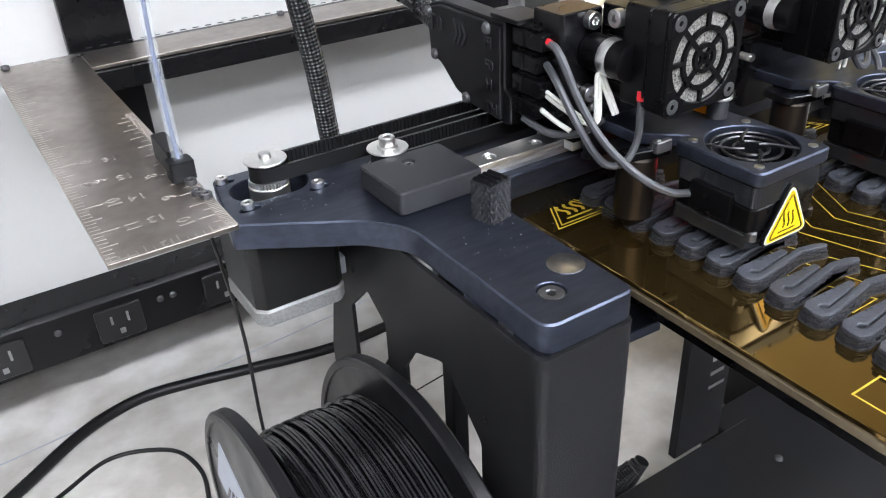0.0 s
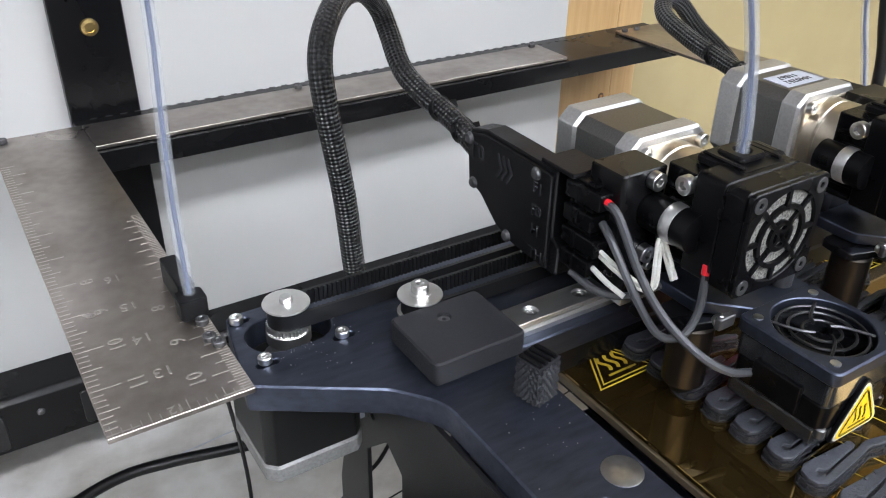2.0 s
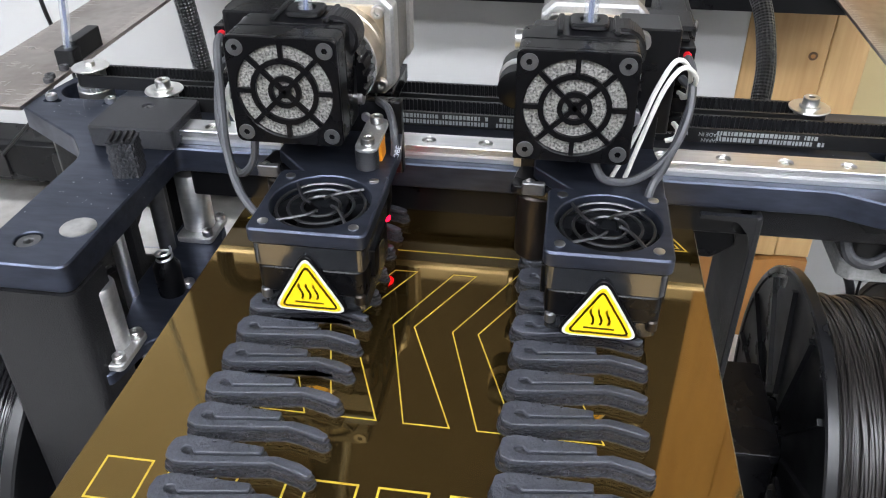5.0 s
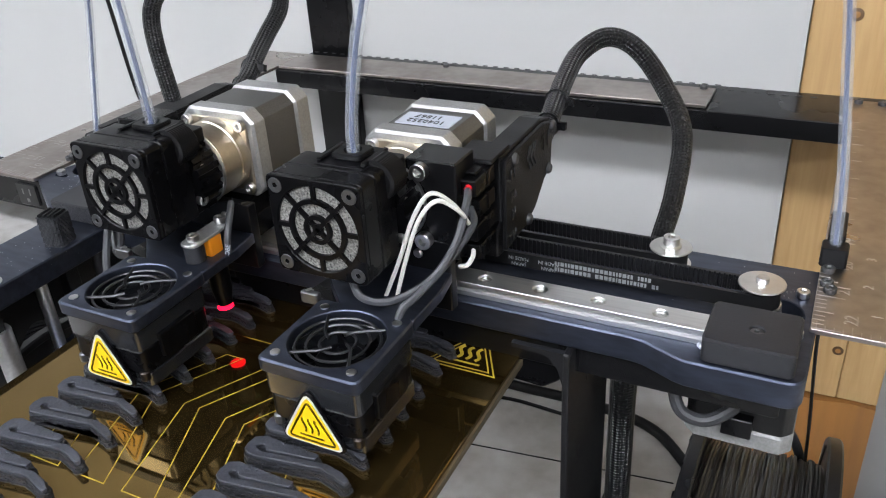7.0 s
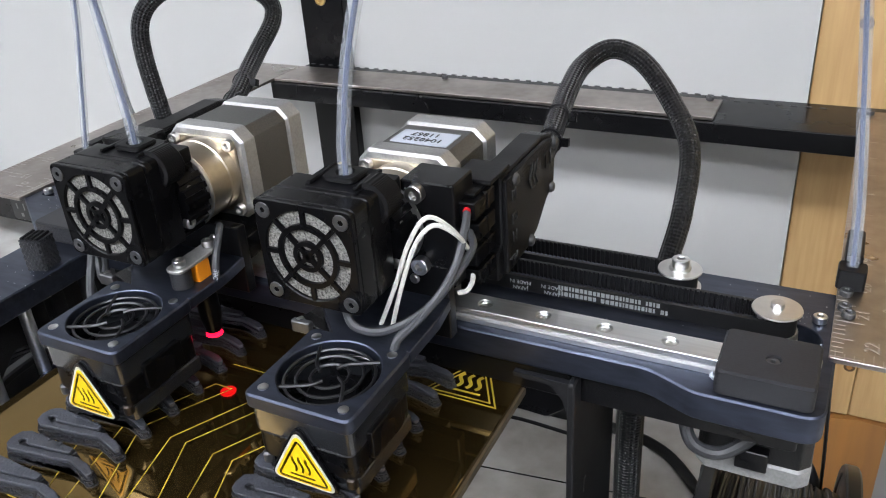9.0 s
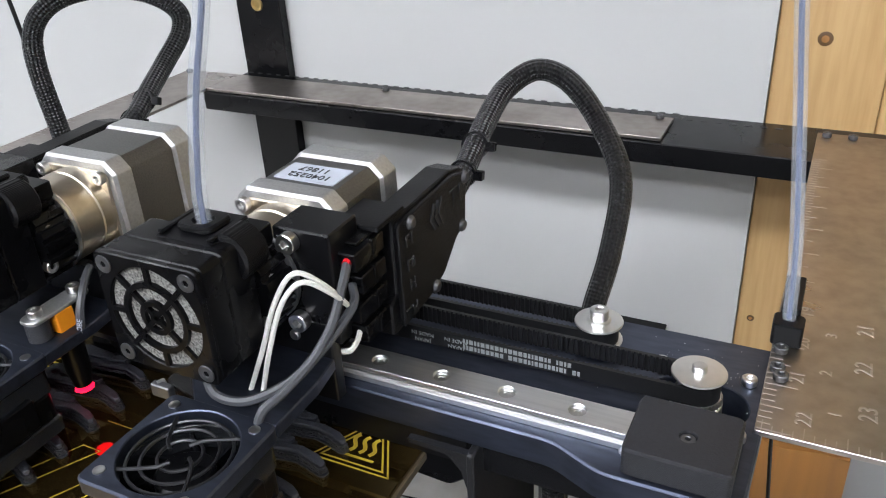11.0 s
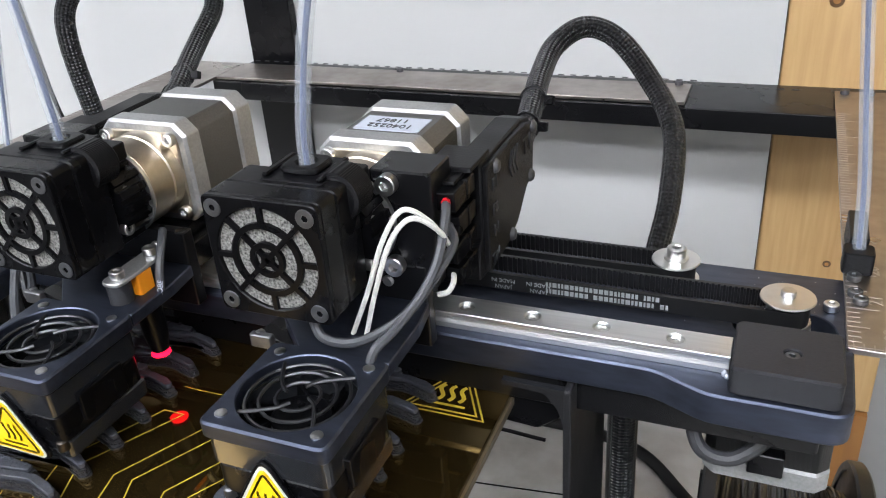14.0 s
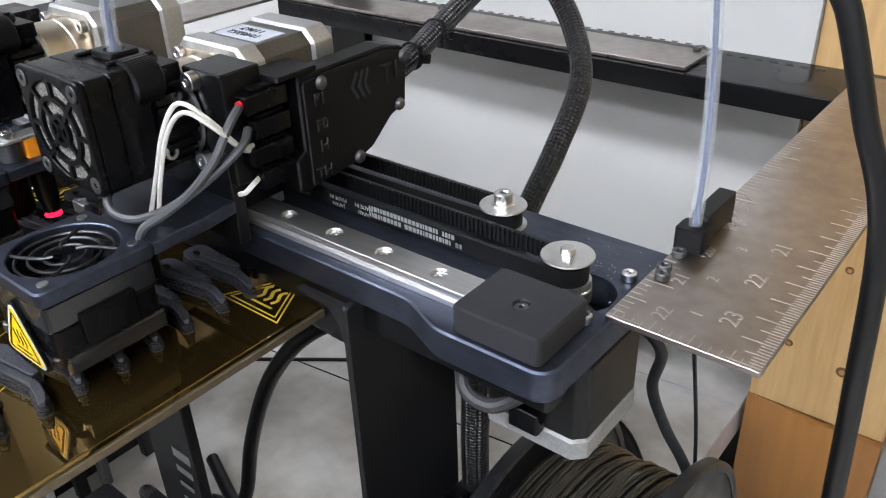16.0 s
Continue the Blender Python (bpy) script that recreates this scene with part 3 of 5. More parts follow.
def end_cap(x0, x1, y0, y1, z, hole):
    c = part("end_cap", prism(rect(x0, x1, y0, y1, 0.003), 0.0004, z, holes=[circle(*hole, 0.0026, 18)], c=0.0008), M_GREYPRINT, printer, "dark printed end cap over the rail")
    part("cap_screw", prism(circle(*hole, 0.0024, 16), 0.001, z - 0.0008, holes=[circle(*hole, 0.001, 6)], c=0.0002), M_DARKSCREW, c)


end_cap(-0.1905, -0.1505, -0.0145, 0.0195, 0.0105, (-0.172, 0.0095))
end_cap(0.1560, 0.1890, -0.0172, 0.0115, 0.0108, (0.1738, -0.004))
for gx, gy, gr in ((0.1545, -0.0068, 0.0011), (0.1552, -0.0080, 0.0008), (-0.1500, 0.0070, 0.0010)):
    part("grease", turned([(gr, 0.0), (gr * 1.1, gr * 0.7), (gr * 0.6, gr * 1.5), (gr * 0.2, gr * 1.8)], Matrix.Translation((gx, gy, 0.0)), 10), M_LABEL, printer, "small blob of white grease")
for sx, sy in ((-0.2365, 0.0610), (-0.2362, 0.0315), (-0.2045, 0.0317)):
    put(SCREW, printer, (sx, sy, 0.0001), name="motor_screw", label="bright socket screw")
for sx, sy in ((0.1865, 0.0435), (0.1868, 0.0125), (0.156, 0.0435)):
    put(SCREW, printer, (sx, sy, 0.0001), name="motor_screw", label="bright socket screw")


def pulley(x, y, motor):
    p = thing("pulley", (x, y, 0))
    p.parent = printer
    p["label"] = "silver aluminium belt pulley with a wide flange"
    if motor:
        part("hub", turned([(0.0088, -0.004), (0.0088, 0.0008), (0.0084, 0.0012)], seg=28), M_PULLEY, p)
        part("tooth_ring", prism([Vector(((0.0086 if k % 2 else 0.0078) * math.cos(math.pi * k / 36), (0.0086 if k % 2 else 0.0078) * math.sin(math.pi * k / 36))) for k in range(72)], 0.0012, 0.0037), M_PULLEY, p, "fine teeth under the belt")
        teeth = []
        for k in range(40):
            r = 0.0068 if k % 2 else 0.0060
            teeth.append(Vector((r * math.cos(math.pi * k / 20), r * math.sin(math.pi * k / 20))))
        part("teeth", prism(teeth, 0.004, 0.0120), M_PULLEY, p)
        part("flange", turned([(0.0091, 0.0120), (0.0093, 0.0123), (0.0091, 0.0128), (0.0045, 0.0130)], seg=32), M_PULLEY, p)
        part("shaft", turned([(0.0026, 0.0130), (0.0026, 0.0150), (0.0022, 0.0154)], seg=16), M_SCREW, p)
    else:
        part("lower_flange", turned([(0.0092, 0.0028), (0.0092, 0.0034), (0.0066, 0.0038)], seg=28), M_PULLEY, p)
        part("drum", turned([(0.0062, 0.0001), (0.0062, 0.0106)], seg=24), M_PULLEY, p)
        part("flange", turned([(0.0090, 0.0106), (0.0092, 0.0109), (0.0090, 0.0114), (0.0052, 0.0115)], seg=32), M_PULLEY, p)
        part("collar", turned([(0.0046, 0.0115), (0.0046, 0.0122), (0.0042, 0.0125)], seg=20), M_PULLEY, p)
        put(SCREW_BIG, p, (0, 0, 0.0122))
    return p


pulley(-0.2205, 0.0468, True)
pulley(-0.172, 0.0272, False)
pulley(0.1308, 0.0476, False)
pulley(0.1712, 0.0275, True)


def belt(xa, xb, yc, flip):
    """A belt loop: two straight runs joined round both pulleys, teeth inside."""
    b = thing("drive_belt", (0, 0, 0))
    b.parent = printer
    b["label"] = "black toothed drive belt"
    z0, z1, r, th = 0.0038, 0.0105, 0.0070, 0.0013
    line = [(xa, yc - r), (xb, yc - r)]
    line += [(xb + r * math.sin(a), yc - r * math.cos(a)) for a in [math.pi * k / 12 for k in range(1, 12)]]
    line += [(xb, yc + r), (xa, yc + r)]
    line += [(xa - r * math.sin(a), yc + r * math.cos(a)) for a in [math.pi * k / 12 for k in range(1, 12)]]
    part("band", strip_line(line, th, z0, z1, closed=True), M_RUBBER, b)
    bm = bmesh.new()
    n = int((xb - xa) / 0.002)
    for sgn in (1, -1):
        y0 = yc - sgn * (r - th / 2)
        for k in range(n):
            x = xa + 0.001 + k * 0.002
            q = [(x - 0.0005, y0), (x + 0.0005, y0), (x + 0.0004, y0 + sgn * 0.0007), (x - 0.0004, y0 + sgn * 0.0007)]
            prism([Vector(v) for v in q], z0 + 0.0001, z1 - 0.0001, bm=bm)
    tagged(part("teeth", bm, M_RUBBER, b), kind="stuff")
    return b


belt_a = belt(-0.2205, 0.1308, 0.0472, 1)
belt_b = belt(-0.172, 0.1712, 0.0273, 1)
# pale printing on the outer face of the front belt run
for gx in (0.020, 0.034, 0.0, -0.03, -0.012):
    letters("MADE IN", 0.0024, M_BELTPRINT, belt_b, pose(gx + 0.05, 0.0273 - 0.0077, 0.0079, 90, 180, 0), "print")
    letters("JAPAN", 0.0024, M_BELTPRINT, belt_b, pose(gx + 0.05, 0.0273 - 0.0077, 0.0051, 90, 180, 0), "print")
bm = bmesh.new()
rng = random.Random(4)
for x0 in (0.087, -0.01, -0.06):
    x = x0
    while x < x0 + 0.045:
        w = rng.uniform(0.0006, 0.0016)
        for zz, hh in ((0.0078, 0.0019), (0.0050, 0.0019)):
            if rng.random() < 0.9:
                prism(rect(x, x + w, zz, zz + hh), 0.0273 - 0.00778, 0.0273 - 0.0076, m=TY, bm=bm)
        x += w + 0.0005
tagged(part("print", bm, M_BELTPRINT, belt_b, "pale unreadable printed bars"), kind="stuff")

# ---------------------------------------------------------------- columns
LEFT_SIDE = [(-0.098, -0.0125), (0.046, -0.0125), (0.050, -0.045), (0.066, -0.11), (0.066, -0.279), (-0.098, -0.279)]
col = part("left_column", prism(rounded(LEFT_SIDE), -0.1935, -0.1915, holes=[
    rounded([(0.000, -0.062, 0.002), (0.018, -0.050, 0.002), (0.036, -0.068, 0.002), (0.036, -0.25, 0.004), (0.000, -0.25, 0.004)]),
    rounded([(-0.012, -0.075, 0.004), (-0.022, -0.060, 0.006), (-0.046, -0.050, 0.008), (-0.0705, -0.074, 0.006), (-0.0705, -0.25, 0.006), (-0.012, -0.25, 0.004)]),
    circle(-0.0735, -0.060, 0.0016, 10), circle(0.030, -0.045, 0.0018, 10)], c=0.0002, m=TX), M_POWDER, printer, "black powder-coated sheet column")
part("front_sheet", prism(rounded([(-0.1935, -0.0975), (-0.1935, -0.1055, 0.009), (-0.1515, -0.1055, 0.006), (-0.1515, -0.083), (-0.1535, -0.083), (-0.1535, -0.1035, 0.005), (-0.1915, -0.1035, 0.008), (-0.1915, -0.0975)], 7), -0.279, -0.0122), M_POWDER, col)
# Steel rods given a dark colour that stands in for the column's inner shade.
for ry in (-0.012, -0.09):
    part("guide_rod", turned([(0.004, -0.27), (0.004, -0.0125)], Matrix.Translation((-0.166, ry, 0)), 16), M_DARKSCREW, col, "steel guide rod, shade inside the column put into its colour")
part("lead_screw", turned([(0.0032, -0.27), (0.0032, -0.0125)], Matrix.Translation((-0.166, -0.05, 0)), 14), M_STEEL, col)
for sy in (0.026, -0.026):
    part("stay", box(-0.180, -0.172, sy - 0.004, sy + 0.004, -0.277, -0.0125, 0.001), M_POWDER, col)

rcol = part("right_column", prism(rounded([(-0.0150, -0.0125, 0.002), (0.070, -0.0125), (0.064, -0.026, 0.008), (0.047, -0.050, 0.02), (0.047, -0.160), (0.047, -0.279), (-0.0150, -0.279)], 5), 0.1025, 0.1055, c=0.0006, m=TX), M_POWDER, printer, "black sheet-steel column under the gantry")
for hy, hz in ((0.004, -0.026), (0.012, -0.040), (0.002, -0.078)):
    part("slot", prism(rounded([(hy - 0.0011, hz - 0.0035), (hy + 0.0011, hz - 0.0025), (hy + 0.0011, hz + 0.0035), (hy - 0.0011, hz + 0.0025)]), 0.1023, 0.1057, m=TX), M_INK, rcol)
part("gusset", prism(rounded([(0.103, -0.0125), (0.080, -0.0125), (0.080, -0.0145), (0.0955, -0.0150, 0.004), (0.1005, -0.021, 0.004), (0.103, -0.030)]), -0.0148, -0.0120, m=TY), M_POWDER, rcol)


def belt_motor(x, y, z0, zc, z1, name):
    m = thing(name, (x, y, 0))
    m.parent = printer
    m["label"] = "black stepper motor with a grey end cap hanging under the plate"
    oct_ = rounded([(-0.0211, -0.0171, 0.002), (-0.0171, -0.0211, 0.002), (0.0171, -0.0211, 0.002), (0.0211, -0.0171, 0.002), (0.0211, 0.0171, 0.002), (0.0171, 0.0211, 0.002), (-0.0171, 0.0211, 0.002), (-0.0211, 0.0171, 0.002)], 3)
    part("boss", turned([(0.011, z0 - 0.004), (0.011, z0 - 0.0002)], seg=28), M_ALU, m)
    part("body", prism(oct_, zc, z0 - 0.003, c=0.0006), M_MOTORBLACK, m)
    part("end_cap", prism(inset(oct_, -0.0004), z1, zc - 0.0001, c=0.001), M_CAST, m, "grey cast end cap")
    part("plug", box(-0.006 if x > 0 else 0.0205, 0.006 if x > 0 else 0.026, -0.026 if x > 0 else -0.012, -0.0205 if x > 0 else 0.0, zc - 0.001, zc + 0.008, 0.001), M_LABEL if x < 0 else M_BLACK, m, "connector plug")
    return m


belt_motor(-0.2205, 0.0465, -0.0118, -0.0475, -0.0560, "belt_motor")
mr = belt_motor(0.1712, 0.0275, -0.0118, -0.0455, -0.0548, "belt_motor")
part("wire_loop", sweep([(-0.022, -0.020, -0.014), (-0.026, -0.025, -0.026), (-0.022, -0.029, -0.037), (-0.012, -0.028, -0.040), (-0.003, -0.025, -0.034), (0.001, -0.0225, -0.028)], 0.0027, 10), M_TAPE, mr, "grey taped motor wires")

# ---------------------------------------------------------------- bed lift parts
lift = thing("bed_bracket", (0, 0, 0), "black plate bracket with steel bearings carrying the bed", "bracket")
part("plate", prism(rounded([(-0.168, 0.012, 0.003), (-0.146, 0.012, 0.004), (-0.142, -0.003, 0.006), (-0.10, -0.006), (-0.10, -0.072), (-0.136, -0.070, 0.006), (-0.146, -0.082, 0.008), (-0.150, -0.102, 0.003), (-0.160, -0.1, 0.003), (-0.160, -0.07), (-0.168, -0.04)]), -0.060, -0.0545, c=0.0005), M_ANOD, lift)
for by in (-0.090, 0.002):
    part("bearing", turned([(0.0076, -0.052), (0.0076, -0.022), (0.0070, -0.021), (0.0045, -0.021)], Matrix.Translation((-0.1565, by + 0.004, 0)), 24), M_STEEL, lift, "bright linear bearing")
    part("bearing_flange", box(-0.164, -0.1455, by - 0.009, by + 0.014, -0.0545, -0.0515, 0.003), M_ALU, lift)
    for q in (-0.005, 0.010):
        put(SCREW, lift, (-0.1485, by + q, -0.0515))
part("spring", sweep([(-0.149 + 0.0035 * math.cos(k * 0.9), -0.045 + 0.0035 * math.sin(k * 0.9), -0.050 + 0.00042 * k) for k in range(44)], 0.0006, 6, 2), M_STEEL, lift)
part("nut_block", turned([(0.006, -0.0545), (0.006, -0.040), (0.0035, -0.036)], Matrix.Translation((-0.149, -0.045, 0)), 18), M_BLACK, lift)
for sx, sy in ((-0.137, -0.02), (-0.137, -0.06), (-0.143, -0.04)):
    put(SCREW, lift, (sx, sy, -0.0545))
hook = thing("bed_stop", (0, 0, 0), "black rounded stop bracket at the bed corner", "bracket")
part("arm", prism(rounded([(0.066, -0.0300), (0.0955, -0.0200, 0.004), (0.0995, -0.034, 0.005), (0.090, -0.0415, 0.005), (0.066, -0.040, 0.004)]), -0.004, 0.012, c=0.0008, m=TY), M_BLACK, hook)
part("pad", turned([(0.005, -0.034), (0.005, -0.019), (0.004, -0.018)], Matrix.Translation((0.0895, 0.004, 0)), 18), M_BLACK, hook)

base = thing("electronics_box", (0, 0, -0.28), "black steel electronics base of the printer under the bed", "electronics box")
part("case", box(-0.100, 0.036, -0.30, -0.036, 0.0005, 0.072, 0.004, 0.001), M_POWDER, base)
part("fan_ring", prism(circle(-0.03, -0.11, 0.019, 28), 0.0722, 0.0745, holes=[circle(-0.03, -0.11, 0.015, 28)], c=0.0003), M_BLACK, base)
for a in range(5):
    q = 2 * math.pi * a / 5
    part("fan_blade", prism([Vector((-0.03 + r * math.cos(q + t), -0.11 + r * math.sin(q + t))) for r, t in ((0.004, 0), (0.0145, 0.1), (0.0145, 0.7), (0.004, 0.9))], 0.0725, 0.0735), M_BLACK, base)
for sx, sy in ((-0.012, -0.09), (-0.048, -0.09), (-0.012, -0.13), (-0.048, -0.13), (0.02, -0.07)):
    put(SCREW_BUTTON, base, (sx, sy, 0.0721))
part("side_case", box(0.0385, 0.145, -0.30, -0.002, 0.0005, 0.045, 0.003, 0.001), M_POWDER, base)
zc_ = part("z_column", prism(rounded([(-0.030, 0.0725), (0.008, 0.0725), (0.008, 0.195, 0.02), (-0.010, 0.228), (-0.030, 0.228)], 6), -0.0355, -0.0300, c=0.0006, m=TY), M_POWDER, base)
for k, (w, h) in enumerate(((0.014, 0.006), (0.013, 0.004), (0.011, 0.0025), (0.013, 0.002))):
    part("label_bar", box(-0.009, -0.009 + w, -0.0359, -0.0356, 0.146 - 0.010 * k, 0.146 + h - 0.010 * k, 0, 0), M_ALU, zc_, "pale unreadable label bar")
for k in range(3):
    loom = sweep([(-0.060 + 0.004 * k, -0.030, 0.080), (-0.085 + 0.006 * k, -0.022, 0.060 - 0.012 * k), (-0.100 + 0.008 * k, -0.012, 0.030 - 0.006 * k), (-0.090, 0.010 + 0.006 * k, 0.012), (-0.050, 0.020, 0.007), (0.000, 0.018, 0.006)], 0.0045, 10)
    part("cable", loom, M_BRAID, base, "black sleeved cable")

# ---------------------------------------------------------------- the print bed
bed = thing("print_bed", (0, 0, 0), "glossy amber glass print bed with yellow outline graphics", "print bed")
part("glass", prism(rect(-0.1215, 0.0800, -0.214, 0.040, 0.003), -0.0282, -0.0260, c=0.0003), M_BED, bed, "amber coated glass plate")
part("heater_plate", prism(rect(-0.1225, 0.0810, -0.215, 0.041, 0.003), -0.0318, -0.0284, c=0.0003), M_BEDEDGE, bed, "tan metal heater plate")
part("carrier", prism(rect(-0.112, 0.046, -0.195, 0.03, 0.006), -0.0460, -0.0322, c=0.001, taper=0), M_BLACK, bed)
ZG0, ZG1 = -0.0260, -0.02592


def graphic(lines, w=0.00046, name="outline_mark"):
    bm = bmesh.new()
    for pts, closed in lines:
        strip_line(pts, w, ZG0, ZG1, closed, bm)
    return part(name, bm, M_YELLOW, bed, "yellow printed outline")


for dx in (-0.048, -0.024, 0.0):
    graphic([([(-0.019 + dx + (0.0 if dx else 0), -0.0535), (-0.037 + dx, -0.088), (-0.024 + dx + 0.0, -0.136), (-0.009 + dx, -0.136), (-0.029 + dx, -0.088), (-0.010 + dx, -0.0535)], True)])
graphic([([(0.007, -0.050), (-0.0145, -0.089), (0.000, -0.136), (0.0125, -0.136), (-0.005, -0.089), (0.015, -0.054)], True)])
graphic([([(0.030, -0.054), (0.012, -0.088), (0.026, -0.136), (0.040, -0.136), (0.0205, -0.088), (0.039, -0.054)], True)])
graphic([([(-0.045, -0.039), (0.009, -0.039)], False)])


def heat_sign(cx, cy, s=1.0):
    tri = [(cx - 0.0165 * s, cy - 0.015), (cx + 0.0165 * s, cy - 0.015), (cx, cy + 0.0155)]
    lines = [(tri, True), ([(cx + (p[0] - cx) * 0.80, cy - 0.001 + (p[1] - cy) * 0.80) for p in tri], True)]
    graphic(lines, 0.0007, "heat_warning_outline")
    for k in (-1, 0, 1):
        bm = bmesh.new()
        strip_line([(cx + k * 0.0042 + 0.0012 * math.sin(q * 0.9), cy - 0.0075 + q * 0.0013) for q in range(8)], 0.0016, ZG0, ZG1, False, bm)
        part("heat_wave", bm, M_YELLOW, bed, "yellow printed heat wave")
    bm = bmesh.new()
    strip_line([(cx - 0.0075, cy - 0.0098), (cx + 0.0075, cy - 0.0098)], 0.0011, ZG0, ZG1, False, bm)
    part("heat_bar", bm, M_YELLOW, bed, "yellow printed bar")


heat_sign(-0.1000, -0.0085)
heat_sign(0.0590, -0.0085)
# outlined blocks where the maker's name runs along the front
for k in range(9):
    x = -0.112 + 0.0215 * k
    bm = bmesh.new()
    strip_line([(x, -0.178), (x, -0.1625), (x + 0.015, -0.1625), (x + 0.015, -0.178)], 0.0007, ZG0, ZG1, True, bm)
    part("plain_name_bar", bm, M_YELLOW, bed, "yellow outlined block")

# pale dust worn off the belt beside the motor pulleys
bm = bmesh.new()
rng = random.Random(21)
for cx, cy, n in ((-0.222, 0.040, 150), (0.172, 0.040, 110), (-0.165, -0.050, 26)):
    for k in range(n):
        x, y = rng.gauss(cx, 0.011), rng.gauss(cy, 0.011)
        inside = -0.232 < x < 0.190 and -0.09 < y < 0.064 and not (x < -0.19 and y < 0.012 - 0.6 * (x + 0.22))
        if not inside or (x > 0.154 and y < 0.013) or (abs(x - cx) < 0.016 and abs(y - (0.0465 if cx < 0 else 0.0275)) < 0.0125):
            continue
        r = rng.uniform(0.00012, 0.00034)
        prism([Vector((x + r * math.cos(a), y + r * math.sin(a))) for a in (rng.uniform(0, 1), 2.2, 4.3)], 0.0, 0.00016, bm=bm)
dust = new("belt_dust", mesh_of(bm, "belt_dust", M_LABEL))
tagged(dust, "pale specks of belt dust on the anodised plate", "dust", "", "stuff")


# ---------------------------------------------------------------- print heads
def ring_yz(cx, cz, r0, r1, y0, y1, bm, seg=28):
    return prism(circle(cx, cz, r1, seg), y0, y1, holes=[circle(cx, cz, r0, seg)], m=TY, bm=bm)


def bar_xz(x0, z0, x1, z1, w, y0, y1, bm):
    d = Vector((x1 - x0, z1 - z0)).normalized()
    nrm = Vector((-d.y, d.x)) * w / 2
    a, b = Vector((x0, z0)), Vector((x1, z1))
    return prism([a - nrm, b - nrm, b + nrm, a + nrm], y0, y1, m=TY, bm=bm)


def warning_sign(parent, cx, y, cz):
    """A triangular warning plate facing the front."""
    def tri(s, r):
        return rounded([(cx - 0.0155 * s, cz - 0.0105 * s - (1 - s) * 0.002, r), (cx + 0.0155 * s, cz - 0.0105 * s - (1 - s) * 0.002, r), (cx, cz + 0.0165 * s - (1 - s) * 0.002, r)], 4)
    back = part("warning_sign", prism(tri(1.0, 0.0035), y - 0.0016, y, c=0.0003, m=TY), M_BLACK, parent, "yellow triangular hot-surface sign")
    part("border", prism(tri(0.90, 0.0028), y - 0.0018, y - 0.0016, m=TY), M_SIGNWHITE, back)
    part("yellow_face", prism(tri(0.80, 0.0020), y - 0.0020, y - 0.0018, m=TY), M_SIGN, back)
    bm = bmesh.new()
    t = tri(0.66, 0.0012)
    strip_line(t, 0.0007, y - 0.00215, y - 0.0020, True, bm, TY)
    for k in (-1, 0, 1):
        strip_line([(cx + k * 0.0027 + 0.0007 * math.sin(q * 0.9), cz - 0.0042 + q * 0.0011) for q in range(7)], 0.0007, y - 0.00215, y - 0.0020, False, bm, TY)
    strip_line([(cx - 0.0052, cz - 0.0056), (cx + 0.0052, cz - 0.0056)], 0.0006, y - 0.00215, y - 0.0020, False, bm, TY)
    part("heat_symbol", bm, M_INK, back)


